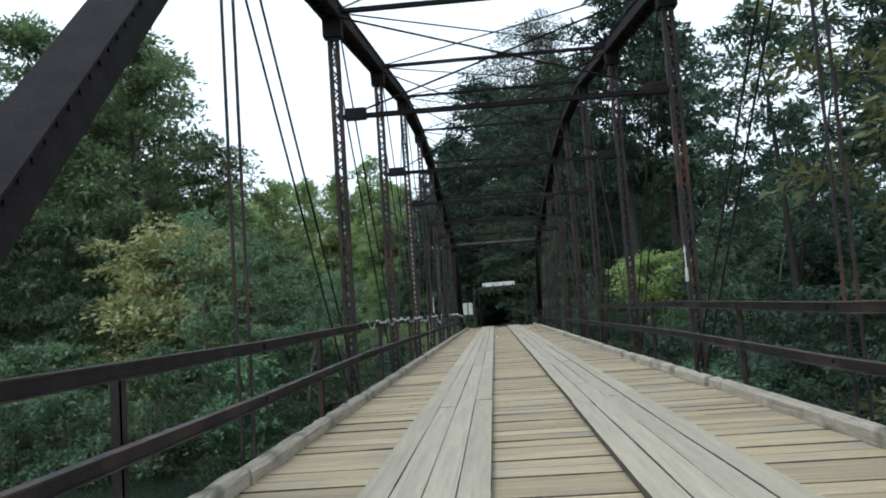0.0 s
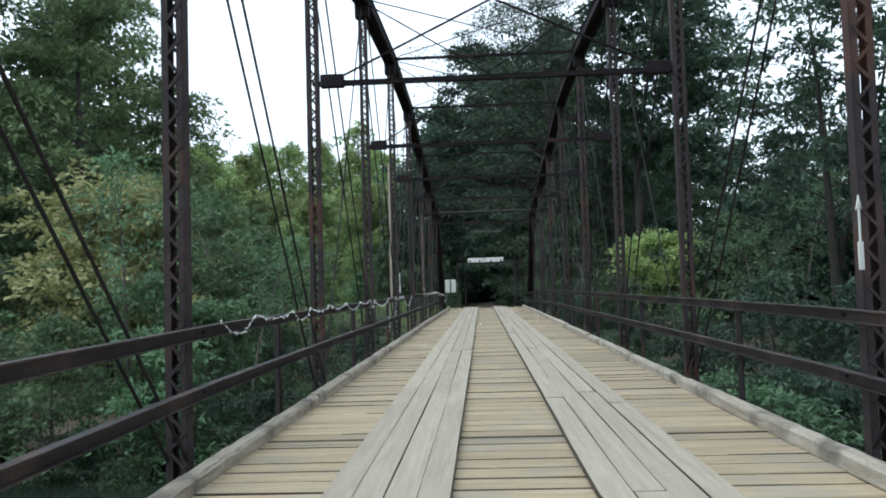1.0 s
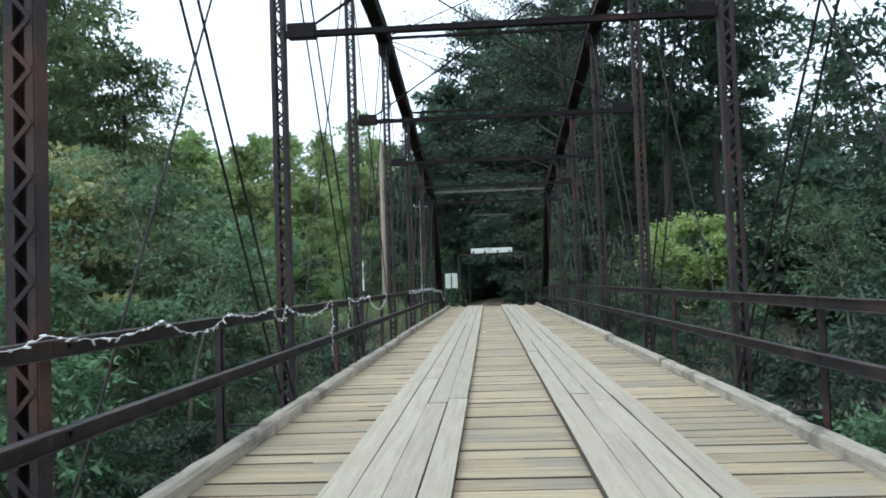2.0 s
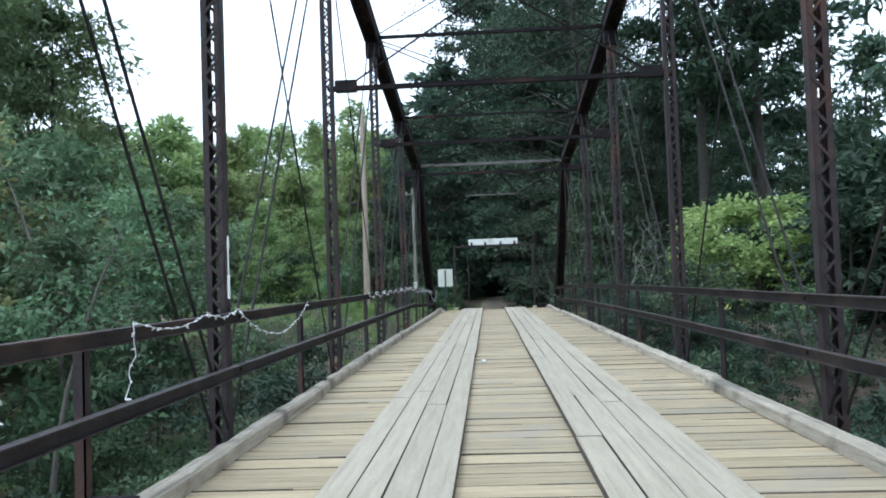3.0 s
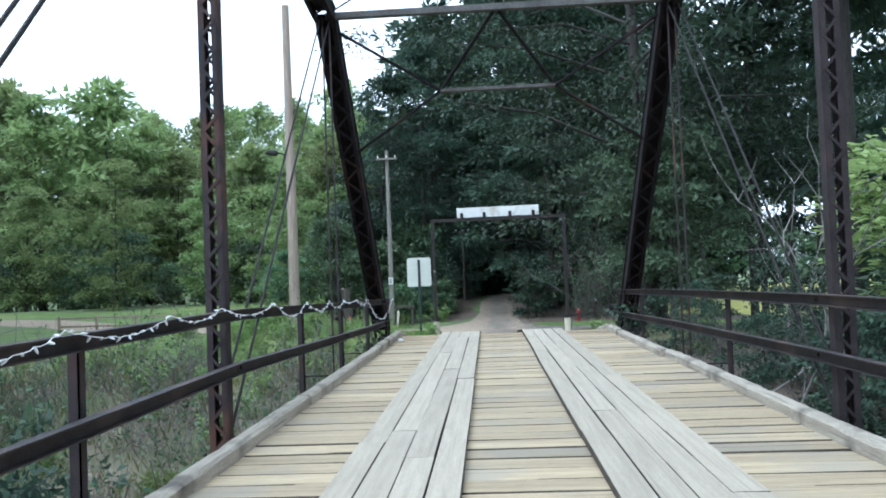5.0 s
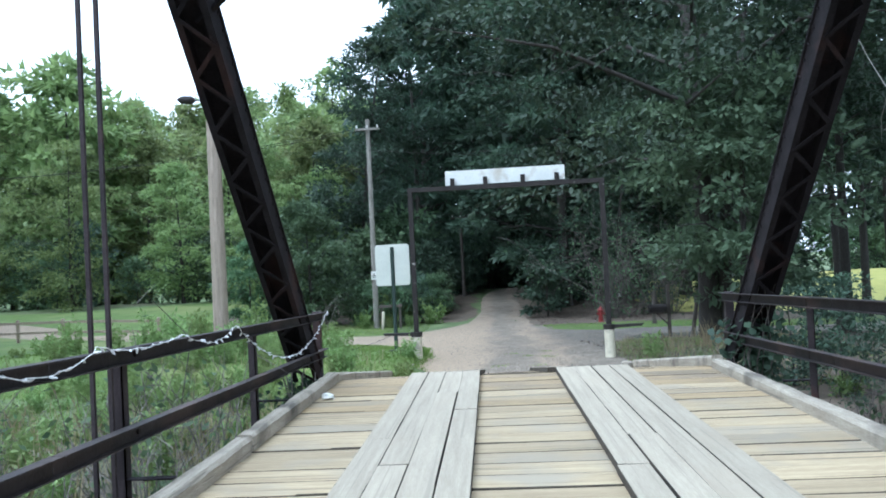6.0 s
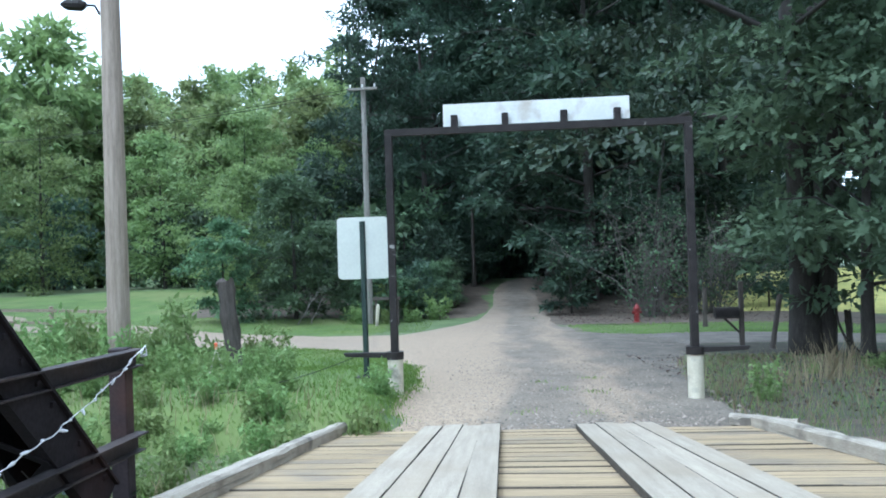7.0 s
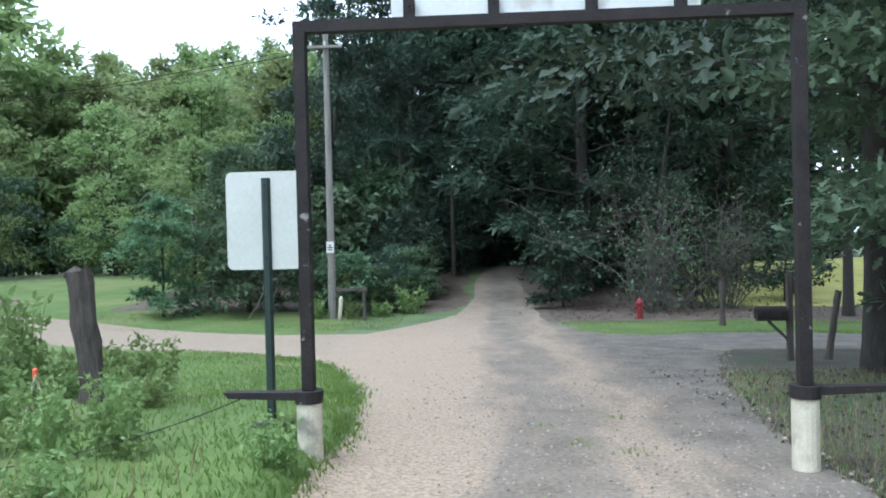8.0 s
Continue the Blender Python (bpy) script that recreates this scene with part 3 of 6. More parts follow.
for side, X in ((-1, XL), (1, XR)):
    # chord boxes, panel by panel, with rivet rows and cover plate
    for k in range(10):
        a, b = Vector((X, PY[k], TOP[k] if k else 0.05)), Vector((X, PY[k + 1], TOP[k + 1] if k < 9 else 0.05))
        m = Mesh()
        up = Vector((0, -(b - a).z, (b - a).y)).normalized()
        m.beam(a + up * 0.11, b + up * 0.11, 0.36, 0.016, up)
        for s in (-1, 1):
            off = Vector((s * 0.15, 0, 0))
            m.beam(a + off, b + off, 0.016, 0.22, up)
            m.beam(a + off * 0.85 - up * 0.105, b + off * 0.85 - up * 0.105, 0.06, 0.012, up)
        ob = part("end_post" if k in (0, 9) else "top_chord", m, M_DARKSTEEL, truss_bridge)
        length = (b - a).length
        n = int(length / 0.28)
        for i in range(n):
            s = 1 if i % 2 else -1
            p, q = a.lerp(b, i / n), a.lerp(b, (i + 1) / n)
            o = Vector((0.13 * s, 0, 0))
            m = Mesh()
            m.beam(p - o - up * 0.116, q + o - up * 0.116, 0.04, 0.008, up)
            part("lacing_bar", m, M_DARKSTEEL, ob)
        m = Mesh()
        for i in range(int(length / 0.16)):
            p = a.lerp(b, (i + 0.5) * 0.16 / length)
            for s in (-1, 1):
                q = p + Vector((s * 0.16, 0, 0)) + up * 0.07
                m.box(q.x - 0.012, q.x + 0.012, q.y - 0.012, q.y + 0.012, q.z - 0.012, q.z + 0.012)
        tagged(part("rivet_row", m, M_DARKSTEEL, ob), kind="stuff")
    for k in range(2, 9):
        laced_post(X, PY[k], TOP[k] - 0.1)
    for k in (1, 9):                                        # hip hangers: two square bars
        for dx in (-0.055, 0.055):
            m = Mesh()
            m.beam((X + dx, PY[k], TOP[k]), (X + dx, PY[k], -0.7), 0.024, 0.024, (1, 0, 0))
            part("hanger_bar", m, M_STEEL, truss_bridge)
    for k in range(1, 9):                                   # main diagonals in pairs, counters single
        lo = 0.0
        if k < 5:
            a, b = (PY[k], TOP[k]), (PY[k + 1], lo)
        else:
            a, b = (PY[k + 1], TOP[k + 1]), (PY[k], lo)
        for dx in (-0.075, 0.075):
            rod(X, a, b, 0.014, dx=dx)
        if 3 <= k <= 6:
            c, d = ((PY[k + 1], TOP[k + 1] - 0.05), (PY[k], lo)) if k < 5 else ((PY[k], TOP[k] - 0.05), (PY[k + 1], lo))
            rod(X, c, (d[0], -0.5), 0.012)
    for k in range(10):                                     # bottom chord eyebars
        for dx in (-0.1, 0.1):
            m = Mesh()
            m.beam((X + dx, PY[k] - 0.1, -0.62), (X + dx, PY[k + 1] + 0.1, -0.62), 0.025, 0.11)
            part("eyebar", m, M_DARKSTEEL, truss_bridge)

for k in range(2, 9):                                       # cross frames
    y = PY[k]
    m = Mesh()
    for s in (-1, 1):
        m.beam((XL, y + s * 0.04, STRUT_Z), (XR, y + s * 0.04, STRUT_Z), 0.012, 0.065)
    m.beam((XL, y, STRUT_Z + 0.03), (XR, y, STRUT_Z + 0.03), 0.10, 0.010)
    ob = part("sway_strut", m, M_DARKSTEEL, truss_bridge)
    for X, s in ((XL, 1), (XR, -1)):
        pl = Mesh()
        x0, x1 = sorted((X + s * 0.12, X + s * 0.46))
        pl.box(x0, x1, y - 0.07, y + 0.07, STRUT_Z - 0.055, STRUT_Z + 0.13, 0.01)
        part("bracket", pl, M_DARKSTEEL, ob)
    m = Mesh()
    for s in (-1, 1):
        m.beam((XL, y + s * 0.04, TOP[k] + 0.02), (XR, y + s * 0.04, TOP[k] + 0.02), 0.012, 0.06)
    m.beam((XL, y, TOP[k] + 0.045), (XR, y, TOP[k] + 0.045), 0.10, 0.010)
    part("top_strut", m, M_DARKSTEEL, truss_bridge)
    for a, b in ((XL, XR), (XR, XL)):
        m = Mesh()
        m.beam((a + (0.4 if a < 0 else -0.4), y + (0.02 if a < 0 else -0.02), STRUT_Z + 0.1), (b, y + (0.02 if a < 0 else -0.02), TOP[k] - 0.05), 0.045, 0.02)
        part("sway_brace", m, M_DARKSTEEL, truss_bridge)
for k in range(1, 9):                                       # top lateral rods
    for a, b in ((XL, XR), (XR, XL)):
        m = Mesh()
        m.tube([(a, PY[k], TOP[k] + 0.02), (b, PY[k + 1], TOP[k + 1] + 0.02)], 0.014, 6)
        part("lateral_rod", m, M_ROD, truss_bridge)
for k, foot in ((1, 0), (9, 10)):                           # portals in the slope of the end posts
    def on_slope(x, t):
        return Vector((x, PY[k] + (PY[foot] - PY[k]) * t, TOP[k] * (1 - t)))
    mid = (XL + XR) / 2
    for t, name, h in ((0.0, "portal_strut", 0.095), (0.19, "portal_strut", 0.05)):
        m = Mesh()
        x0, x1 = (XL, XR) if t == 0 else (mid - 0.95, mid + 0.95)
        m.beam(on_slope(x0, t), on_slope(x1, t), 0.12, h)
        part(name, m, M_PALE, truss_bridge)
    for s, X in ((-1, XL), (1, XR)):
        for a, b in ((on_slope(X, 0.02), on_slope(mid + s * 0.95, 0.19)), (on_slope(mid, 0.0), on_slope(mid + s * 0.95, 0.19)), (on_slope(X, 0.36), on_slope(mid + s * 0.95, 0.19))):
            m = Mesh()
            m.beam(a, b, 0.05, 0.03)
            part("portal_brace", m, M_DARKSTEEL, truss_bridge)
for k in range(11):                                         # floor beams and stringers
    m = Mesh()
    m.box(XL - 0.2, XR + 0.2, PY[k] - 0.09, PY[k] + 0.09, -0.72, -0.70)
    m.box(XL - 0.2, XR + 0.2, PY[k] - 0.09, PY[k] + 0.09, -0.32, -0.30)
    m.box(XL - 0.2, XR + 0.2, PY[k] - 0.008, PY[k] + 0.008, -0.70, -0.32)
    part("floor_beam", m, M_DARKSTEEL, truss_bridge)
for x in (-2.0, -1.2, -0.4, 0.4, 1.2, 2.0):
    m = Mesh()
    m.box(x - 0.045, x + 0.045, -7.9, SLOPE0, -0.30, -0.045)
    part("stringer", m, M_OLDWOOD, truss_bridge)
    m = Mesh()
    m.beam((x, SLOPE0, -0.16), (x, DECK_END, -0.16 + DECK_END_Z), 0.09, 0.20)
    part("stringer", m, M_OLDWOOD, truss_bridge)

# abutments of stone blocks under both ends
for name, y0, y1, ztop in (("abutment", -8.4, -2.0, -0.33), ("abutment", 49.6, 54.4, -0.74)):
    ab = thing(name, "grey stone block abutment under the bridge end", "abutment", kind="structure")
    r = random.Random(5)
    z, row = -5.4, 0
    while z < ztop - 0.05:
        h = min(0.52, ztop - z)
        x = -3.3 - (0.35 if row % 2 else 0)
        yf = y1 if y0 < 0 else y0
        while x < 3.4:
            w = r.uniform(0.7, 1.1)
            m = Mesh()
            j = r.uniform(-0.03, 0.03)
            if y0 < 0:
                m.box(x + 0.01, x + w - 0.01, y0, yf + j, z + 0.008, z + h - 0.008, 0.02)
            else:
                m.box(x + 0.01, x + w - 0.01, yf + j, y1, z + 0.008, z + h - 0.008 if z + h < -1.2 else z + h - 0.25, 0.02)
            part("stone_block", m, M_STONE, ab)
            x += w
        z += h
        row += 1

# railings: two angle-iron rails and thin posts on each side
def rail_drop(X, y):
    """How far the rails sink towards the far end of the bridge."""
    if X < 0:
        return float(np.interp(y, [-0.7, 2.2, 5.4, 9.0, 40.0, 43.7, 46.6, 50.3], [0.13, 0.09, 0.055, 0.0, 0.0, 0.12, 0.20, 0.29]))
    return float(np.interp(y, [2.6, 5.0, 9.0, 32.0, 41.0, 45.5, 50.4], [0.08, 0.06, 0.0, 0.0, 0.06, 0.15, 0.27]))


def railing(X, inward, y_end):
    rail = thing("guard_rail", "rusty angle-iron guard rail with two rails along the bridge deck", "railing", group="guard rails", kind="structure")
    ys_ = [y for y in [-7.5] + PY[:-1] + [y_end]]
    cuts = [-7.6, 2.9, 8.6, 13.36, 23.83, 30.0, 34.3, 39.6, 44.0, 47.0, y_end]
    for zc, h in ((1.04, 0.10), (0.567, 0.105)):
        for a, b in zip(cuts, cuts[1:]):
            m = Mesh()
            m.box(X - 0.006, X + 0.006, a + 0.004, b - 0.004, zc - h / 2, zc + h / 2)
            x0, x1 = sorted((X, X + inward * 0.07))
            m.box(x0, x1, a + 0.004, b - 0.004, zc + h / 2 - 0.010, zc + h / 2)
            x0, x1 = sorted((X, X + inward * 0.05))
            m.box(x0, x1, a + 0.004, b - 0.004, zc - h / 2, zc - h / 2 + 0.008)
            m.v = [(x, y, z - rail_drop(X, y)) for x, y, z in m.v]
            part("rail", m, M_RAIL, rail)
    for y in [Y0 + PANEL * (k + 0.5) + 0.15 for k in range(-1, 10)] + ([PY[9] + 0.12] if X < 0 else []):
        if y > y_end:
            continue
        m = Mesh()
        x = X - inward * 0.05
        m.box(x - 0.005, x + 0.005, y - 0.035, y + 0.035, -0.35, 1.08 - rail_drop(X, y))
        m.box(x - 0.06, x + 0.005, y - 0.035, y - 0.027, -0.35, 1.08 - rail_drop(X, y))
        post = part("rail_post", m, M_STEEL, rail)
        m = Mesh()
        x0, x1 = sorted((X - inward * 0.06, X + inward * 0.24))
        m.box(x0, x1, y - 0.03, y + 0.03, deck_z(y) + 0.128, deck_z(y) + 0.14, 0.003)
        part("foot_strap", m, M_DARKSTEEL, post, "dark iron strap over the kerb")
    m = Mesh()
    x = X - inward * 0.06
    m.box(x - 0.05, x + 0.05, y_end - 0.10, y_end - 0.01, -0.4, 1.10 - rail_drop(X, y_end), 0.006)
    part("rail_post", m, M_STEEL, rail)
    for k in range(0, 10):
        for zc in (1.04, 0.567):
            m = Mesh()
            zb = zc - rail_drop(X, PY[k] + 0.15)
            m.tube([(X - inward * 0.03, PY[k] + 0.15, zb), (X + inward * 0.02, PY[k] + 0.15, zb)], 0.018, 6)
            part("bolt", m, M_ROD, rail)
    return rail


RX_L, RX_R = -2.44, 2.61
railing(RX_L, 1, 50.3)
railing(RX_R, -1, 50.1)


# ---------------------------------------------------------------- lane signs and gate
def height_gate():
    gt = thing("height_gate", "dark steel height bar across the lane on white painted pipe bases", "gate", pose(0, 56.44, 0))
    zt = 2.895
    posts = ((-1.815, -0.45, -0.035), (2.145, -0.74, -0.05))
    for x, zg, zc in posts:
        m = Mesh()
        m.box(x - 0.05, x + 0.05, -0.05, 0.05, zc, zt, 0.006)
        part("upright", m, M_GATE, gt)
        m = Mesh()
        m.tube([(x, 0, zg - 0.3), (x, 0, zc - 0.10)], 0.105, 16)
        b = part("pipe_base", m, M_WHITEPAINT, gt, "white painted pipe base", smooth=False)
        m = Mesh()
        m.tube([(x, 0, zc - 0.10), (x, 0, zc)], 0.118, 16)
        part("collar", m, M_GATE, b)
        s = -1 if x < 0 else 1
        m = Mesh()
        m.add([(x + s * 0.1, -0.06, zc - 0.075), (x + s * 0.1, 0.06, zc - 0.075), (x + s * 0.1, 0.06, zc - 0.01), (x + s * 0.1, -0.06, zc - 0.01),
               (x + s * 0.66, -0.05, zc - 0.055), (x + s * 0.66, 0.05, zc - 0.055), (x + s * 0.70, 0.05, zc - 0.005), (x + s * 0.70, -0.05, zc - 0.005)],
              [(0, 1, 5, 4), (1, 2, 6, 5), (2, 3, 7, 6), (3, 0, 4, 7), (0, 3, 2, 1), (4, 5, 6, 7)])
        part("latch_arm", m, M_GATE, gt)
    m = Mesh()
    m.beam((-1.865, 0, zt + 0.015), (2.195, 0, zt + 0.02), 0.09, 0.09)
    bar = part("crossbar", m, M_GATE, gt)
    z_at = lambda x: zt + 0.015 + (x + 1.85) * 0.005
    m = Mesh()
    x0, x1, h = -1.07, 1.41, 0.30
    m.add([(x, y, z_at(x) + 0.06 + dz) for x in (x0, x1) for y in (0.055, 0.075) for dz in (0, h)],
          [(0, 1, 3, 2), (4, 6, 7, 5), (0, 4, 5, 1), (2, 3, 7, 6), (0, 2, 6, 4), (1, 5, 7, 3)])
    pn = part("sign_panel", m, M_WHITE, gt, "long blank white sign panel")
    for x in (-0.92, -0.24, 0.54, 1.24):
        m = Mesh()
        m.box(x - 0.045, x + 0.045, -0.03, 0.053, z_at(x) + 0.03, z_at(x) + 0.20, 0.006)
        m.tube([(x, -0.045, z_at(x) + 0.14), (x, -0.03, z_at(x) + 0.14)], 0.014, 6)
        part("bracket", m, M_GATE, pn, "dark bolted bracket")
    return gt


height_gate()


def board_mesh(name, lx, ly, lz, mat, seed, wear=0.006, along="x", edge=None, e=0.006, n=6, chip=0.0):
    """A sawn board, a little crooked, with eased edges; long side along x or y."""
    r = random.Random(seed)
    m = Mesh()
    L, W = (lx, ly) if along == "x" else (ly, lx)
    sec = [(-W / 2 + e, 0), (W / 2 - e, 0), (W / 2, -e), (W / 2, -lz), (-W / 2, -lz), (-W / 2, -e)]
    side = [r.uniform(-wear, wear) for _ in range(n + 1)]
    for i in range(n + 1):
        t = -L / 2 + L * i / n
        for w, z in sec:
            wob = side[i] * (1 if w > 0 else 0.6) + r.uniform(-wear, wear) * 0.4
            zz = z + (r.uniform(-0.002, 0.002) if z > -lz else 0)
            if chip and z > -lz:
                zz -= chip * r.random() ** 7
                wob += chip * r.uniform(-0.18, 0.18)
            m.v.append((t, w + wob, zz) if along == "x" else (-(w + wob), t, zz))
    k = len(sec)
    for i in range(n):
        for j in range(k):
            m.f.append((i * k + j, (i + 1) * k + j, (i + 1) * k + (j + 1) % k, i * k + (j + 1) % k))
    m.f.append(tuple(range(k)))
    m.f.append(tuple(n * k + j for j in range(k - 1, -1, -1)))
    me = m.data(name, mat)
    # side faces take the dark edge colour, which paints the gaps' shade
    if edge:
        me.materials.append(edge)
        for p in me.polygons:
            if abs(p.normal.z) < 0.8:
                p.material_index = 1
    return me


def rounded_plate(w, h, r, y0, y1, cx, cz):
    ring = []
    for sx, sz, a0 in ((1, 1, 0), (-1, 1, 90), (-1, -1, 180), (1, -1, 270)):
        for k in range(5):
            a = radians(a0 + k * 22.5)
            ring.append((cx + sx * (w / 2 - r) + r * math.cos(a), cz + sz * (h / 2 - r) + r * math.sin(a)))
    n = len(ring)
    m = Mesh()
    m.add([(x, y, z) for y in (y0, y1) for x, z in ring],
          [tuple(range(n)), tuple(range(2 * n - 1, n - 1, -1))] + [(i, n + i, n + (i + 1) % n, (i + 1) % n) for i in range(n)])
    return m


def road_sign():
    sg = thing("road_sign", "back of a white metal road sign on a green channel post", "road sign", pose(-2.35, 57.2, 0))
    part("sign_plate", rounded_plate(0.75, 0.90, 0.06, 0.035, 0.040, 0, 1.38), M_SIGNBACK, sg)
    m = Mesh()
    prof = [(-0.042, 0.034), (-0.036, 0.034), (-0.018, 0.004), (0.018, 0.004), (0.036, 0.034), (0.042, 0.034), (0.042, 0.028), (0.038, 0.028), (0.021, -0.002), (-0.021, -0.002), (-0.038, 0.028), (-0.042, 0.028)]
    n = len(prof)
    m.add([(x, y, z) for z in (-0.8, 1.77) for x, y in prof], [(i, (i + 1) % n, n + (i + 1) % n, n + i) for i in range(n)] + [tuple(range(n - 1, -1, -1)), tuple(range(n, 2 * n))])
    p = part("post", m, M_GREENPOST, sg)
    m = Mesh()
    for z in (1.04, 1.70):
        m = Mesh()
        m.tube([(0, -0.012, z), (0, 0.034, z)], 0.012, 6)
        part("bolt", m, M_ROD, p)
    m = Mesh()
    m.box(-0.17, 0.21, -0.16, 0.10, -0.72, -0.47, 0.025)
    part("footing", m, M_GATE, sg)
    return sg


road_sign()


# ---------------------------------------------------------------- trees
def leaf_cloud(centers, size, rng, droop=0.3, aspect=0.5, out=None, small=False, lobed=False):
    """Folded four-cornered leaves (three-cornered when small) about the given points, lying in sprays where a way out is given."""
    n = len(centers)
    d = rng.normal(size=(n, 3))
    u = rng.normal(size=(n, 3))
    if out is not None:
        d = d * 0.55 + out * 0.9
        u = u * 0.55 + np.array([0, 0, 1.0])
    d[:, 2] -= droop
    d /= np.linalg.norm(d, axis=1)[:, None]
    s = np.cross(d, u)
    s /= np.linalg.norm(s, axis=1)[:, None] + 1e-9
    nrm = np.cross(s, d)
    L = size * rng.uniform(0.65, 1.35, n)[:, None]
    a = centers
    tip = a + d * L
    if small:
        v = np.stack([a + s * L * aspect * 0.42, tip, a - s * L * aspect * 0.55 + d * L * 0.22], 1).reshape(-1, 3)
        return v, np.arange(3 * n).reshape(-1, 3)
    if lobed:
        # a leaf in two halves about its rib, each with rounded lobes
        rim = [(0.20, 0.20), (0.32, 0.12), (0.50, 0.35), (0.62, 0.16), (0.80, 0.22)] if lobed == "deep" else [(0.24, 0.21), (0.40, 0.13), (0.66, 0.32)]
        cols = [a]
        for sgn in (1, -1):
            for t_, w_ in rim:
                cols.append(a + d * L * t_ + s * (L * w_ * sgn * aspect * 1.7) + nrm * (L * w_ * 0.28))
        v = np.stack(cols + [tip], 1).reshape(-1, 3)
        k = len(rim)
        base = np.arange(n)[:, None] * (2 * k + 2)
        f = np.concatenate([base + np.array([[0, *range(1, k + 1), 2 * k + 1]]), base + np.array([[0, 2 * k + 1, *range(2 * k, k, -1)]])])
        return v, f
    fold = nrm * L * 0.10
    mid = a + d * L * 0.48
    l = mid + s * L * aspect * 0.5 + fold
    r = mid - s * L * aspect * 0.5 + fold
    v = np.stack([a, l, tip, r], 1).reshape(-1, 3)
    f = np.arange(4 * n).reshape(-1, 4)
    return v, f


def quick_mesh(name, v, f, mat):
    me = bpy.data.meshes.new(name)
    k = f.shape[1]
    me.vertices.add(len(v))
    me.vertices.foreach_set("co", np.asarray(v, np.float32).ravel())
    me.loops.add(f.size)
    me.loops.foreach_set("vertex_index", f.ravel().astype(np.int32))
    me.polygons.add(len(f))
    me.polygons.foreach_set("loop_start", np.arange(0, f.size, k, dtype=np.int32))
    me.polygons.foreach_set("loop_total", np.full(len(f), k, np.int32))
    me.materials.append(mat)
    me.update(calc_edges=True)
    return me


def make_tree(name, label, seed, height, radius, bare, leaves, leaf_size, mat, trunk_r, bark=None, clump=0.75, top=0.55, lean=0.0, small=False, boughs=2, split=False, lobed=False):
    """A tapered trunk with limbs, and a crown of clumps of leaves set at the limbs' ends."""
    rng = np.random.default_rng(seed)
    tr = thing(name, label, "tree")
    m = Mesh()
    bend = rng.normal(size=2) * 0.04 * height + np.array([lean, 0]) * height
    def trunk_at(t):
        return Vector((bend[0] * t * t, bend[1] * t * t, height * 0.93 * t))
    ts = [0, 0.02, 0.06, 0.15, 0.3, 0.45, 0.6, 0.75, 0.88, 1.0]
    rad = [1.5, 1.2, 1.02, 0.92, 0.8, 0.66, 0.5, 0.34, 0.18, 0.05]
    m.tube([trunk_at(t) - Vector((0, 0, 0.4 if t == 0 else 0)) for t in ts], [trunk_r * q for q in rad], 7)
    clumps = []
    limbs = int(12 + height * 0.9) if height < 6 else int(16 + height * 0.9)
    b0 = bare / height
    for i in range(limbs):
        t = b0 + (1 - b0) * ((i + rng.uniform(0, 1)) / limbs) * 0.97
        p = trunk_at(t)
        # envelope: widest at a third of the crown, uneven
        c = (t - b0) / (1 - b0)
        env = radius * max(0.18, math.sin(math.pi * min(1, 0.18 + c * 0.82)) ** 0.7) * rng.uniform(0.55, 1.15)
        az = i * 2.4 + rng.uniform(-0.5, 0.5)
        rise = env * rng.uniform(0.1, 0.55) * (0.5 + c)
        q = p + Vector((math.cos(az) * env, math.sin(az) * env, rise))
        w = p.lerp(q, 0.5) + Vector((0, 0, env * 0.10)) + Vector(rng.normal(size=3) * env * 0.05)
        r0 = trunk_r * max(0.1, 0.42 * (1 - t))
        if split:
            part("limb", Mesh().tube([p, w, q], [r0, r0 * 0.6, 0.012], 5, cap=False), bark or M_BARK, tr, smooth=True)
        else:
            m.tube([p, w, q], [r0, r0 * 0.6, 0.012], 3, cap=False)
        s = p.lerp(q, rng.uniform(0.45, 0.8))
        e = s + Vector(rng.normal(size=3)) * env * 0.3
        if not split:
            m.tube([s, e], [r0 * 0.35, 0.01], 3, cap=False)
        clumps.append((e, rng.uniform(0.6, 1.05), az))
        for k in range(boughs):
            f = 1.03 - (k + rng.uniform(0, 1)) / boughs * 0.62
            clumps.append((p.lerp(q, f) + Vector(rng.normal(size=3)) * env * 0.11, rng.uniform(0.55, 1.2), az))
    clumps.append((trunk_at(1.0), 0.9, 0.0))
    clumps.append((trunk_at(0.93), 1.0, 2.0))
    part("trunk", m, bark or M_BARK, tr, smooth=True)
    per = max(4, leaves // len(clumps))
    pts, out = [], []
    cr = clump * radius * 0.28
    for c, s, az in clumps:
        k = int(per * rng.uniform(0.6, 1.4))
        g_ = rng.normal(size=(k, 3))
        g_ /= np.linalg.norm(g_, axis=1)[:, None]
        g_ *= (rng.uniform(0, 1, k) ** 0.45)[:, None] * s
        along = g_[:, 0] * math.cos(az) + g_[:, 1] * math.sin(az)
        # sprays are longer along their limb, flat, and hang at the rim
        g_[:, 0] += along * 0.45 * math.cos(az)
        g_[:, 1] += along * 0.45 * math.sin(az)
        flat = g_[:, 0] ** 2 + g_[:, 1] ** 2
        up_ = rng.uniform(0, 1, k) < 0.6                   # most leaves sit on the lit upper side
        g_[up_, 2] = np.abs(g_[up_, 2])
        o = g_.copy()
        g_[:, 2] = g_[:, 2] * top - 0.22 * flat
        pts.append(np.array(c)[None] + g_ * cr)
        out.append(o + 0.35 * np.array([math.cos(az), math.sin(az), 0.0]))
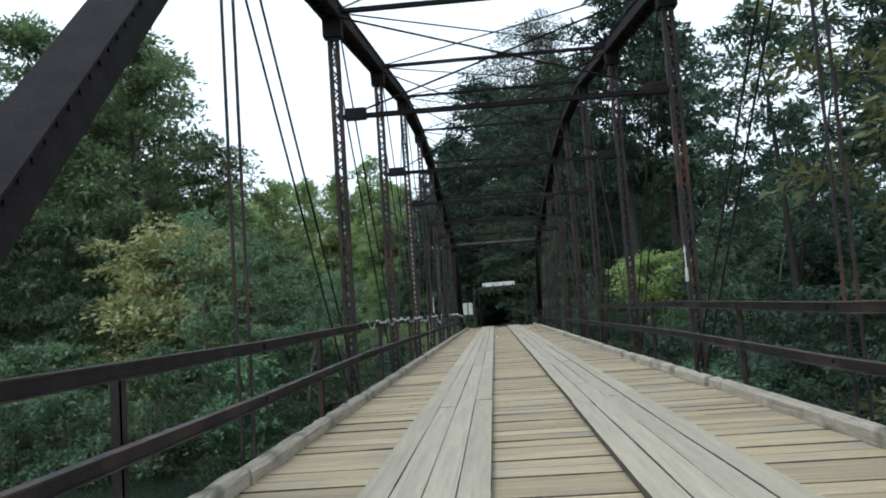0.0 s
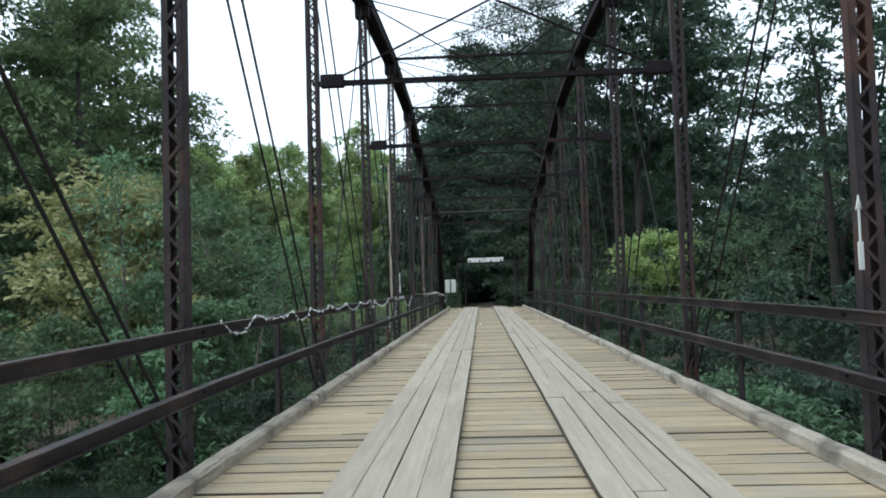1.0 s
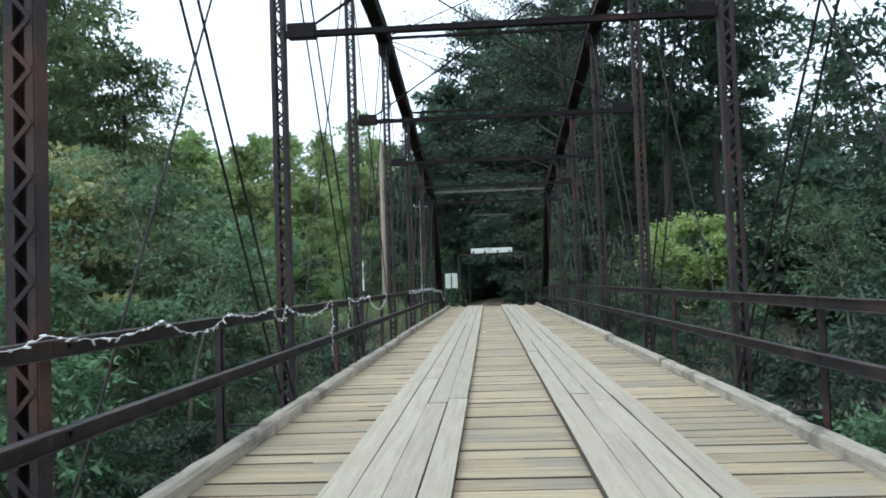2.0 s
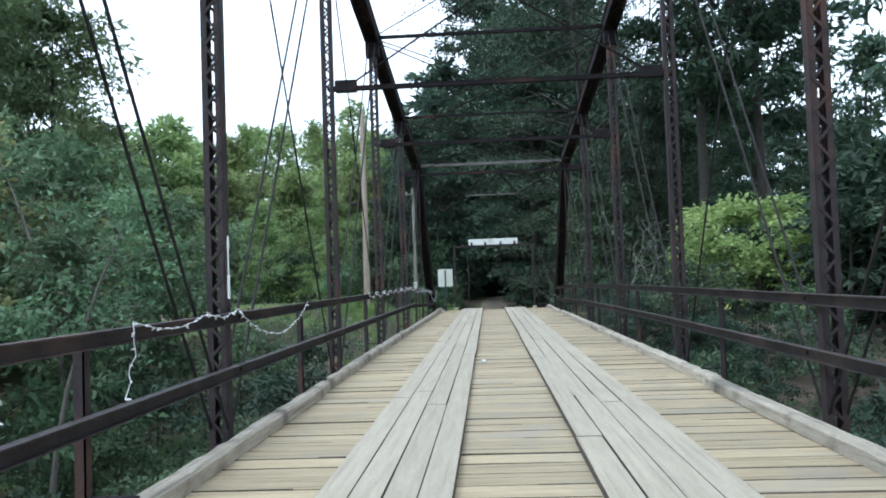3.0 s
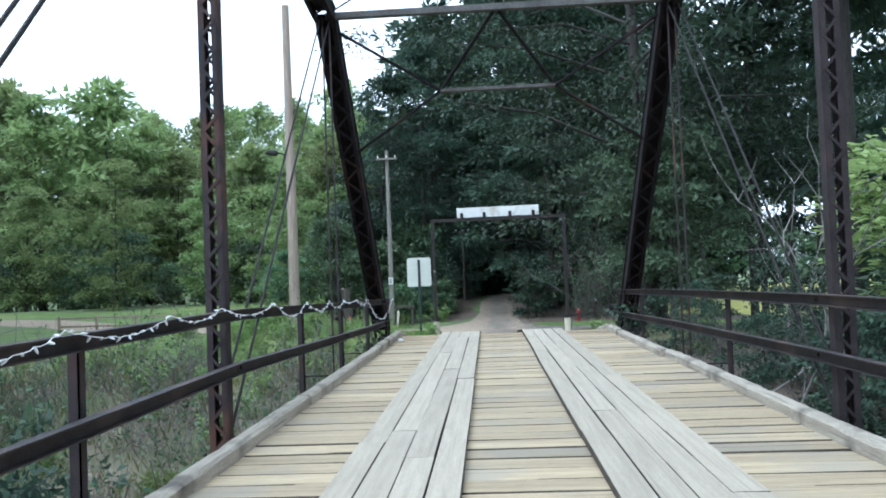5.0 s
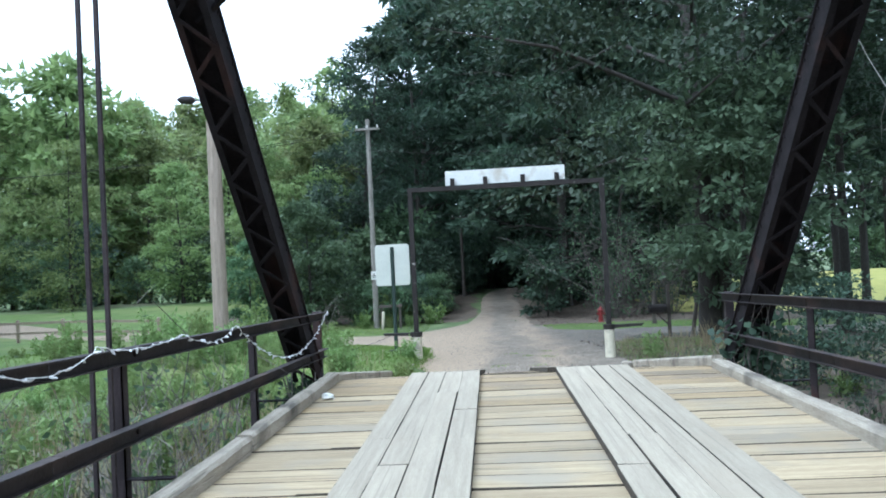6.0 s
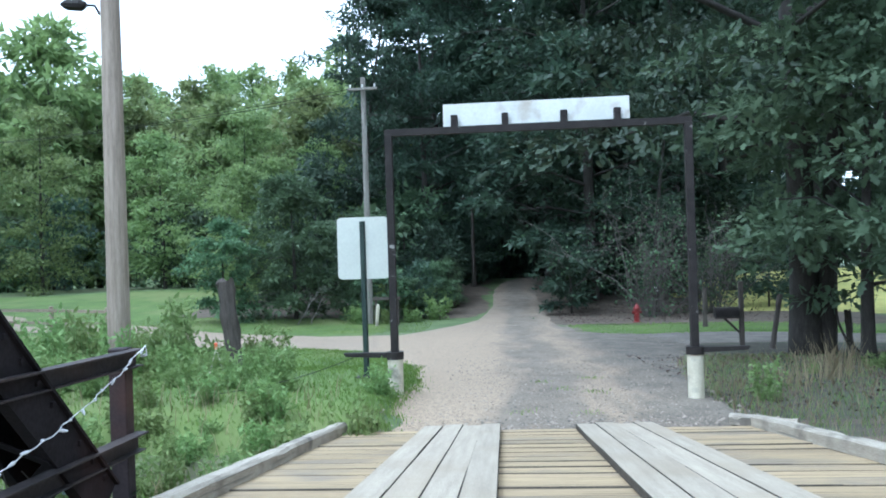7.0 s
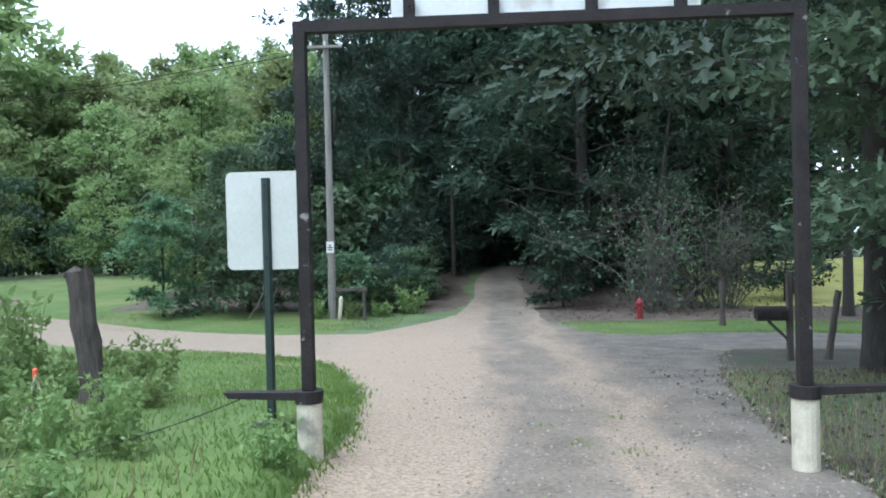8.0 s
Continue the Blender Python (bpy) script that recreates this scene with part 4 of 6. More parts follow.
    v, f = leaf_cloud(np.concatenate(pts), leaf_size, rng, 0.35, out=np.concatenate(out), small=small, lobed=lobed)
    part("crown", quick_mesh("crown", v, f, mat), mat, tr)
    return tr


def on_land(x, y, s=1.0, rz=0.0, sz=None):
    return pose(x, y, float(ground_z(x, y)) - 0.05, 0, 0, rz) @ Matrix.Diagonal((s, s, sz or s, 1))


def place(ob, x, y, s=1.0, rz=0.0, sz=None):
    ob.matrix_basis = on_land(x, y, s, rz, sz)
    return ob


def scatter(protos, spots, group, rnd, smin=0.85, smax=1.2):
    """First use moves a proto into place, later ones are copies."""
    for i, (x, y, s) in enumerate(spots):
        p = protos[i % len(protos)]
        q = s * rnd.uniform(smin, smax)
        ob = p if i < len(protos) and "used" not in p else copy_thing(p, Matrix())
        p["used"] = 1
        ob.matrix_basis = on_land(x, y, q, rnd.uniform(0, 360), q * rnd.uniform(0.9, 1.12))
        tagged(ob, group=group)


def spots_in(rnd, n, x0, x1, y0, y1, gap, avoid=lambda x, y: False):
    out, tries = [], 0
    while len(out) < n and tries < n * 60:
        tries += 1
        x, y = rnd.uniform(x0, x1), rnd.uniform(y0, y1)
        if avoid(x, y) or any((x - a) ** 2 + (y - b) ** 2 < gap * gap for a, b, _ in out):
            continue
        out.append((x, y, 1.0))
    return out


rnd = random.Random(12)
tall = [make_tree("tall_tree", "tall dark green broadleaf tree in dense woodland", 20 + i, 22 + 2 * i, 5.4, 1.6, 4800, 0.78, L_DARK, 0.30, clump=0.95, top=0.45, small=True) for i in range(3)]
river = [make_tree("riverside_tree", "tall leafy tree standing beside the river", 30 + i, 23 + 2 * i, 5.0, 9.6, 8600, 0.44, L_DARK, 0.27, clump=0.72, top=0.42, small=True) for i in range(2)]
mid = [make_tree("broadleaf_tree", "rounded green broadleaf tree at the wood's edge", 40 + i, 14 + 1.5 * i, 4.6, 0.7, 5500, 0.5, L_GREEN, 0.20, clump=0.95, top=0.5, small=True) for i in range(3)]
edge_ = [make_tree("meadow_tree", "light green broadleaf tree at the meadow's edge, lightened further for haze", 45 + i, 14 + 2.2 * i, 4.6, 0.9, 5000, 0.57, L_MEADOW, 0.18, clump=0.92, top=0.5, small=True) for i in range(3)]
bush = [make_tree("shrub", "dense green shrub on the river bank", 50 + i, 4.2 + 0.8 * i, 2.5, 0.15, 1250, 0.38, (L_GREEN, L_GREEN, L_DARK)[i], 0.06, clump=1.1, top=0.6, small=True) for i in range(3)]
bank = [make_tree("bank_shrub", "leafy green shrub growing below the bridge", 60 + i, 4.6 + 0.9 * i, 2.5, 0.3, 3600, 0.25, L_GREEN, 0.06, clump=0.9, top=0.5, small=True) for i in range(3)]
# These shrubs carry the shade in their dark leaf colour.
near_shade = [make_tree("shade_shrub", "small-leaved shrub growing beside the bridge, leaf colour darkened for shade", 167 + i, 4.0 + 0.9 * i, 2.3, 0.4, 2700, 0.21, L_DARK, 0.06, clump=0.85, top=0.45, small=True) for i in range(2)]
shade = [make_tree("shade_shrub", "leafy shrub with the tall trees' shade put into its leaf colour", 67 + i, 4.0 + 0.9 * i, 2.3, 0.4, 1350, 0.36, L_DARK, 0.06, clump=0.8, top=0.45, small=True) for i in range(2)]


def off_road(x, y):
    cx = np.interp(y, [p[1] for p in ROAD], [p[0] for p in ROAD])
    return abs(x - cx) < 3.0 or (61 < y < 72 and abs(x) < 50)


# beside the river, on the side of the tall wood
scatter(river, [(11.1, 57.7, 1.12), (14.4, 58.5, 1.15), (16.0, 65, 1.1), (25.5, 46, 1.1), (15.5, 22.5, 0.8), (22, 28, 1.0), (31, 38, 1.15),
                (19, 20.5, 0.9), (28, 21, 1.0), (36, 27, 1.1), (22, -8, 0.95), (34, -9, 1.1), (38, 50, 1.15),
                (9.9, 63.2, 0.55), (12.6, 69.8, 0.62), (15.5, 74, 0.68), (11.6, 76.5, 0.6), (19, 79, 0.72)], "tall trees beside the river", rnd, 0.96, 1.06)
fork = make_tree("forked_tree", "tall forked tree with a thin airy crown beside the river", 36, 21, 5.0, 7.5, 7500, 0.34, L_DARK, 0.24, clump=0.6, top=0.4, small=True)
limb = Mesh()
limb.tube([(0, 0, 5.5), (0.7, 0.2, 8.0), (2.2, 0.5, 12.0), (3.2, 0.6, 16.5)], [0.17, 0.14, 0.09, 0.02], 7)
part("limb", limb, M_BARK, fork, smooth=True)
place(fork, 14.7, 35.5)
near_tree = make_tree("riverside_tree", "olive green leafy tree close beside the near river bank", 38, 17, 3.9, 2.5, 12000, 0.26, L_OLIVE, 0.2, clump=0.9, top=0.5, small=True)
place(near_tree, 9.0, 9.4)
scatter(tall, [(-36, 70, 1.3), (-43, 75, 1.35), (-48, 66, 1.3), (-53, 78, 1.35), (-60, 68, 1.3), (-43, 57, 1.0)], "tall trees beyond the river bend", rnd, 0.95, 1.08)
bend_tree = make_tree("riverside_tree", "big spreading green tree at the river bend", 39, 24, 6.0, 1.6, 15000, 0.42, L_BEND, 0.32, clump=0.9, top=0.45, small=True)
scatter([bend_tree], [(-25.5, 50.5, 1.15), (-21, 53.5, 0.72), (-31, 47, 1.1), (-29, 62, 1.05), (-35, 59, 0.8)], "big trees at the river bend", rnd, 0.97, 1.03)
# wood that closes over the lane
lane_wood = [(8.6, 87, 1.35), (-8.2, 89.5, 0.72), (4.0, 84.5, 1.1), (-5.0, 95, 0.88), (5.0, 90, 1.38), (-5.2, 104, 1.25), (3.0, 99, 1.35), (-10, 111, 0.8), (0, 108, 1.25), (-4, 118, 1.05), (4, 116, 1.1), (9.5, 97, 1.4), (10, 107, 1.3),
             (-8, 126, 1.0), (3, 127, 1.1), (15, 112, 1.15), (12, 122, 1.1), (-1.5, 137, 1.2), (-12, 139, 1.0), (11.5, 88, 1.15), (-20, 146, 1.0), (8, 141, 1.2), (-9, 152, 1.1), (2, 154, 1.2)]
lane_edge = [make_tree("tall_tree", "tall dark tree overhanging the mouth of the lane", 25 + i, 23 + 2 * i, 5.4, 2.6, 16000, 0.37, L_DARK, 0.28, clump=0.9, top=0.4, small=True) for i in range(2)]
scatter(lane_edge, [p for p in lane_wood if p[1] < 100], "woodland along the lane", rnd, 0.97, 1.05)
scatter(tall, [p for p in lane_wood if p[1] >= 100], "woodland along the lane", rnd, 0.95, 1.1)
scatter(tall, [(x, y, 1.05) for x, y, _ in spots_in(rnd, 10, 18, 60, 108, 130, 7)] + [(x, y, 0.95) for x, y, _ in spots_in(rnd, 7, 8, 30, 106, 116, 4)], "woodland behind the field", rnd)
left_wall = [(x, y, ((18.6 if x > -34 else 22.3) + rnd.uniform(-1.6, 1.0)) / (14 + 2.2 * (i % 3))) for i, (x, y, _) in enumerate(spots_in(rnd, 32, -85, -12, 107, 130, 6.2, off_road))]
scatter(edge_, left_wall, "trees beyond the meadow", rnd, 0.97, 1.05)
near_meadow = [make_tree("meadow_tree", "fresh green young broadleaf tree beside the meadow, lightened for haze", 145 + i, 12 + 1.5 * i, 4.0, 0.6, 8200, 0.30, L_MEADOW, 0.14, clump=0.9, top=0.5) for i in range(2)]
scatter(near_meadow, [(-13.5, 85, 0.7), (-16, 93, 0.85), (-23, 97, 0.95), (-31, 96, 0.9), (-40, 98, 1.0), (-48, 95, 0.95), (-12, 96, 0.9), (-56, 97, 1.05)], "young trees round the meadow", rnd, 0.95, 1.05)
scatter(mid, [(-27, 44, 0.8), (-24, 53, 0.62), (-33, 37, 0.9), (-40, 40, 1.1), (-50, 44, 1.3), (-62, 50, 1.4), (-45, 28, 1.2), (-56, 16, 1.4), (-20, 56, 0.4), (-18.4, 47.5, 0.62)], "trees on the river bank", rnd, 0.95, 1.1)
scatter(mid, [(x, y, 1.3) for x, y, _ in spots_in(rnd, 8, -150, -85, 110, 160, 13.0)], "far hillside trees", rnd, 1.0, 1.25)
young_round = make_tree("young_tree", "dense rounded young tree leafed to the ground beside the meadow", 47, 6.6, 2.5, 0.3, 9000, 0.24, L_GREEN, 0.09, clump=0.95, top=0.5, small=True)
place(young_round, -9.3, 79.3)
cone = make_tree("young_tree", "small pointed young tree at the meadow's edge", 48, 4.6, 1.5, 0.2, 5000, 0.2, L_GREEN, 0.06, clump=0.95, top=0.55, small=True)
place(cone, -11.9, 77.6)
ob = copy_thing(cone, Matrix())
place(ob, -6.8, 84.0, 1.1, 70)
slim = [make_tree("slender_tree", "slender leaning tree with a bare grey trunk", 150 + i, 9 + 1.5 * i, 2.2, 5.0, 1500, 0.20, L_GREEN, 0.09, bark=M_BARE, clump=0.9, top=0.5, lean=0.22 * (1 - 2 * i), small=True) for i in range(2)]
for i, (x, y, s_, a) in enumerate(((-9.5, 33, 0.9, 20), (-11.5, 37.5, 1.05, -25), (-8.6, 39.5, 0.75, 60), (-13.5, 31, 1.1, 100), (-12.0, 43.5, 0.55, 10), (-16, 39, 1.1, -70), (12.0, 35, 0.95, 160), (15, 40, 1.0, 210), (10.4, 32.5, 0.85, 80))):
    ob = slim[i % 2] if i < 2 else copy_thing(slim[i % 2], Matrix())
    ob.matrix_basis = on_land(x, y, s_, a)
    tagged(ob, group="slender trees on the bank")
hilltop = [make_tree("hill_tree", "distant green tree on a wooded hill", 170 + i, 17 + 2 * i, 5.5, 0.8, 2400, 0.95, L_MEADOW, 0.2, clump=1.0, top=0.6, small=True) for i in range(2)]
scatter(hilltop, [(x, y, 1.0) for x, y, _ in spots_in(rnd, 34, -130, -20, 186, 214, 6.5)], "trees on the far hill", rnd, 0.92, 1.12)
scatter(mid, [(-9, -16, 0.9), (10, -18, 1.0), (-20, -12, 1.1), (20, -14, 1.1), (0, -30, 1.2)], "trees behind the near bank", rnd)
# shrubs: both banks of the river, and the foot of the woods
low = [(x, y, rnd.uniform(0.55, 1.2)) for x, y, _ in spots_in(rnd, 20, -25, -9.5, 27, 48, 3.2, lambda x, y: (x + 17) ** 2 + (y - 36) ** 2 < 30)]
low += [(-14, 43.0, 1.3), (-17, 45.5, 1.2)]
scatter(bank, low, "shrubs below the bridge", rnd, 0.85, 1.1)
scatter(bank, [(-4.5, 79.3, 0.42), (-3.3, 80.8, 0.42), (-2.9, 83.2, 0.42), (-5.6, 80.7, 0.5), (-7.0, 79.6, 0.35)], "shrubs beside the thin pole", rnd, 0.95, 1.1)
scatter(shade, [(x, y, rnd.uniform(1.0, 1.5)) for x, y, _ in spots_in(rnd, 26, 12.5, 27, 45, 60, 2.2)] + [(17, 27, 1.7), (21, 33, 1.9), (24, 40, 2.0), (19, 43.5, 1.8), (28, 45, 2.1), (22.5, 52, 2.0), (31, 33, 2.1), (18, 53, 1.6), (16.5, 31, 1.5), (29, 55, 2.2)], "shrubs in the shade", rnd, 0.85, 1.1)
scatter(near_shade, [(x, y, rnd.uniform(0.38, 0.58)) for x, y, _ in spots_in(rnd, 14, 4.8, 8.5, 31, 45, 1.7)] + [(x, y, rnd.uniform(0.7, 1.2)) for x, y, _ in spots_in(rnd, 20, 6.5, 18, 20, 50, 2.8, lambda x, y: y > 30 and x < 14)], "shrubs beside the bridge", rnd, 0.85, 1.1)
under = [make_tree("undergrowth_shrub", "low leafy undergrowth on the steep bank", 65 + i, 2.4, 1.8, 0.1, 2600, 0.145, (L_GREEN, L_DARK)[i], 0.03, clump=1.0, top=0.6, small=True) for i in range(2)]
low = [(x, y, rnd.uniform(0.7, 1.2)) for x, y, _ in spots_in(rnd, 20, -14, -5.2, 26, 41.5, 2.2)]
low += [(x, y, rnd.uniform(0.7, 1.2)) for x, y, _ in spots_in(rnd, 12, 5.0, 12, 27, 45, 2.4)]
low += [(x, y, rnd.uniform(0.8, 1.3)) for x, y, _ in spots_in(rnd, 11, 4.2, 15, 18.5, 27, 2.3)]
scatter(under, low, "undergrowth on the bank", rnd, 0.9, 1.15)
scatter(near_shade, [(x, y, rnd.uniform(0.4, 0.75)) for x, y, _ in spots_in(rnd, 7, -22, -8.5, 28, 32, 2.6)], "dark shrubs at the water", rnd, 0.9, 1.15)
scatter(near_shade, [(x, y, rnd.uniform(0.26, 0.42)) for x, y, _ in spots_in(rnd, 24, 3.9, 9.5, 42, 53, 1.15)], "dark undergrowth beside the bridge end", rnd, 0.9, 1.15)
low = [(x, y, rnd.uniform(0.7, 1.2)) for x, y, _ in spots_in(rnd, 22, -16, -2, 84, 110, 2.3, off_road)]
low += [(x, y, rnd.uniform(0.8, 1.3)) for x, y, _ in spots_in(rnd, 22, -62, -14, 97, 104, 2.6)]
low += [(x, y, 1.1) for x, y, _ in spots_in(rnd, 14, 20, 60, 106, 112, 3.0)]
low += [(-5.2, 78.5, 0.4), (-4.0, 80, 0.45), (-6.5, 79.5, 0.5), (-3.6, 83, 0.5), (-3.4, 86.5, 0.6), (3.2, 84, 0.5)]
low += [(x, y, rnd.uniform(1.1, 1.7)) for x, y, _ in spots_in(rnd, 34, -16, 22, 112, 132, 2.6)]
low += [(-0.5, 133, 2.0), (2.4, 134, 1.9), (-3.4, 135, 2.0), (5.2, 135, 2.0), (0.8, 137, 2.2)]
scatter(bush, low, "shrubs at the foot of the wood", rnd, 0.85, 1.2)
by_lane = lambda x, y: abs(x - np.interp(y, [p[1] for p in ROAD], [p[0] for p in ROAD])) < 2.3
scatter(shade, [(x, y, rnd.uniform(0.5, 1.0)) for x, y, _ in spots_in(rnd, 36, 1.5, 13, 80, 108, 1.7, lambda x, y: by_lane(x, y) or (y < 84 and 3.5 < x < 9.5))]
        + [(x, y, rnd.uniform(0.45, 0.9)) for x, y, _ in spots_in(rnd, 16, -8, -1.5, 82, 104, 1.7, lambda x, y: by_lane(x, y) or (x > -4.4 and y < 92.5))], "dark undergrowth along the lane", rnd, 0.9, 1.15)

yel = make_tree("river_birch", "yellow-green leafy tree on the far river bank", 71, 11.5, 5.2, 1.0, 14000, 0.36, L_YELLOW, 0.16, clump=0.95, top=0.6, boughs=3)
place(yel, -18.6, 40.0, 1.08, 0.0, 0.86)
bri = make_tree("bright_sapling", "sapling with the open sky's light put into its bright green leaves", 73, 6.2, 3.3, 1.2, 7000, 0.28, L_BRIGHT, 0.08, clump=0.9, boughs=3, split=True)
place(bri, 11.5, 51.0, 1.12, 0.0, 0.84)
# Crown widened out of view so that it shades the leaves below.
oak = make_tree("oak_tree", "large oak with low spreading branches beside the gate, crown shade put into its leaf colour", 75, 29, 9.2, 4.6, 36000, 0.19, L_OAKCROWN, 0.285, clump=0.8, top=0.3, boughs=3, split=True, lobed=True)
stem = Mesh()
stem.tube([(0.34, -0.1, -0.4), (0.36, -0.1, 0.3), (0.44, -0.1, 2.2), (0.7, -0.1, 5.0), (1.5, 0.1, 9.5)], [0.32, 0.21, 0.19, 0.16, 0.06], 10)
part("trunk", stem, M_BARK, oak, smooth=True)
place(oak, 5.95, 62.8)
# Added tree that supplies the big oak's low boughs.
young = make_tree("young_oak", "added small tree standing in for the oak's drooping low boughs of lobed leaves", 77, 7.0, 3.7, 1.5, 9500, 0.22, L_OAK, 0.13, clump=0.85, top=0.32, boughs=3, split=True, lobed="deep")
place(young, 6.3, 60.8)


# ---------------------------------------------------------------- undergrowth
def weed_proto(name, label, seed, h, r, n, size, mat):
    """A clump of leafy stems."""
    rng = np.random.default_rng(seed)
    w = thing(name, label, "weed")
    m, pts = Mesh(), []
    for i in range(14):
        a, q = rng.uniform(0, 6.28), rng.uniform(0.1, 1) * r
        hh = h * rng.uniform(0.55, 1.0)
        foot = Vector((math.cos(a) * q * 0.5, math.sin(a) * q * 0.5, -0.05))
        head = Vector((math.cos(a) * q, math.sin(a) * q, hh))
        m.tube([foot, foot.lerp(head, 0.6) + Vector((0, 0, 0.05)), head], [0.008, 0.006, 0.002], 4, cap=False)
        for k in range(n // 14):
            t = rng.uniform(0.2, 1.02)
            pts.append(np.array(foot.lerp(head, t)) + rng.normal(size=3) * 0.06 * (1.3 - t))
    tagged(part("stem_tangle", m, L_WEED, w), kind="stuff")
    v, f = leaf_cloud(np.array(pts), size, rng, droop=-0.1, aspect=0.42)
    part("leaves", quick_mesh("leaves", v, f, mat), mat, w)
    return w


def brush_proto(seed, h, r):
    """A heap of dead stems and vines with few leaves."""
    rng = np.random.default_rng(seed)
    w = thing("dead_brush", "grey dead brush and vines on the river bank", "brush")
    m, pts = Mesh(), []
    for i in range(46):
        a, q = rng.uniform(0, 6.28), rng.uniform(0.1, 1) * r
        foot = Vector((math.cos(a) * q * 0.8, math.sin(a) * q * 0.8, -0.1))
        head = foot + Vector(rng.normal(size=3)) * 0.35 + Vector((0, 0, h * rng.uniform(0.3, 1.0)))
        bow = foot.lerp(head, 0.55) + Vector(rng.normal(size=3)) * 0.16
        m.tube([foot, bow, head], [0.008, 0.006, 0.002], 3, cap=False)
        for _ in range(3):
            s = foot.lerp(head, rng.uniform(0.3, 1.0))
            m.tube([s, s + Vector(rng.normal(size=3)) * 0.22], [0.004, 0.0015], 3, cap=False)
        for _ in range(4):
            pts.append(np.array(foot.lerp(head, rng.uniform(0.2, 1.0))) + rng.normal(size=3) * 0.12)
    tagged(part("stem_tangle", m, M_BARE, w), kind="stuff")
    v, f = leaf_cloud(np.array(pts), 0.10, rng)
    part("leaves", quick_mesh("leaves", v, f, L_GREEN), L_GREEN, w)
    return w


brush = [brush_proto(180 + i, 0.9 + 0.3 * i, 0.9) for i in range(3)]
bsp = [(x, y, rnd.uniform(0.7, 1.2)) for x, y, _ in spots_in(rnd, 30, -10, -3.2, 41, 49.5, 1.05)]
bsp += [(x, y, rnd.uniform(0.7, 1.2)) for x, y, _ in spots_in(rnd, 9, 3.4, 9.5, 43, 54, 1.5)]
scatter(brush, bsp, "dead brush on the bank", rnd, 0.85, 1.2)
weeds = [weed_proto("weed_clump", "leafy green weeds beside the bridge end", 80 + i, 0.75 + 0.25 * i, 0.5, 420, 0.125, L_WEED) for i in range(3)]
wsp = [(x, y, rnd.uniform(0.35, 0.68)) for x, y, _ in spots_in(rnd, 60, -12, -2.9, 49, 58.5, 0.7, lambda x, y: x > -5.3 and y > 55.4)]
wsp += [(x, y, rnd.uniform(0.4, 0.8)) for x, y, _ in spots_in(rnd, 26, -11, -3.2, 42, 50, 0.9)]
wsp += [(x, y, rnd.uniform(0.5, 0.9)) for x, y, _ in spots_in(rnd, 5, 4.2, 9, 46, 54.5, 0.8)]
wsp += [(x, y, rnd.uniform(0.4, 0.72)) for x, y, _ in spots_in(rnd, 34, -8.5, -2.9, 53.2, 57.6, 0.62, lambda x, y: x > -3.4 and y > 56.2)]
wsp += [(-6.0, 57.2, 0.85), (-5.6, 58.0, 0.9), (-7.1, 57.9, 0.95), (-7.6, 56.6, 0.85), (-6.4, 56.2, 0.75), (-5.3, 57.0, 0.6)]
wsp += [(-4.4, 59.3, 0.85), (-4.2, 58.7, 0.6), (-3.9, 58.3, 0.5), (-4.2, 58.0, 0.5), (-3.95, 57.5, 0.4), (-5.9, 58.6, 0.95), (-6.1, 59.4, 1.1), (-5.3, 59.6, 0.9), (-2.05, 56.75, 0.28), (3.0, 56.2, 0.5), (-7, 60, 1.0), (-8, 58.8, 1.1), (-6.8, 57.4, 0.9), (-9.3, 60.3, 1.1), (-10.5, 59, 1.1)]
wsp += [(x, y, rnd.uniform(0.8, 1.3)) for x, y, _ in spots_in(rnd, 16, -7.5, -2.6, 77.3, 84, 0.9, off_road)]
wsp += [(x, y, rnd.uniform(0.3, 0.6)) for x, y, _ in spots_in(rnd, 34, -7.5, -1.9, 52.8, 56.2, 0.5)]
wsp += [(x, y, rnd.uniform(0.7, 1.05)) for x, y, _ in spots_in(rnd, 14, -8.5, -4.7, 57.6, 61.5, 0.7, lambda x, y: x > -5.7 - 0.6 * max(0, 58.2 - y) and y < 59.3)]
wsp += [(x, y, rnd.uniform(0.3, 0.5)) for x, y, _ in spots_in(rnd, 4, 2.9, 6.5, 54.6, 60, 0.6)]
scatter(weeds, wsp, "weeds beside the bridge end", rnd, 0.85, 1.15)


def blades(name, label, mat, seed, n, spots, h0, h1, width):
    """Grass as one sheet of single bent blades."""
    rng = np.random.default_rng(seed)
    base = spots(rng, n)
    base = np.column_stack([base, ground_z(base[:, 0], base[:, 1]) - 0.01])
    a = rng.uniform(0, 6.283, n)
    side = np.column_stack([np.cos(a), np.sin(a), np.zeros(n)]) * (width * rng.uniform(0.6, 1.4, n))[:, None]
    h = rng.uniform(h0, h1, n)
    b = rng.uniform(0, 6.283, n)
    off = np.column_stack([np.cos(b) * h * 0.35, np.sin(b) * h * 0.35, h])
    mid_ = base + off * np.array([0.35, 0.35, 0.6])
    v = np.stack([base - side, base + side, mid_ + side * 0.7, base + off, mid_ - side * 0.7], 1).reshape(-1, 3)
    f = np.arange(5 * n).reshape(-1, 5)
    ob = part(name, quick_mesh(name, v, f, mat), mat)
    return tagged(ob, label, "grass", kind="stuff")


def lane_half(y):
    return np.interp(y, [p[1] for p in ROAD], [p[2] for p in ROAD])


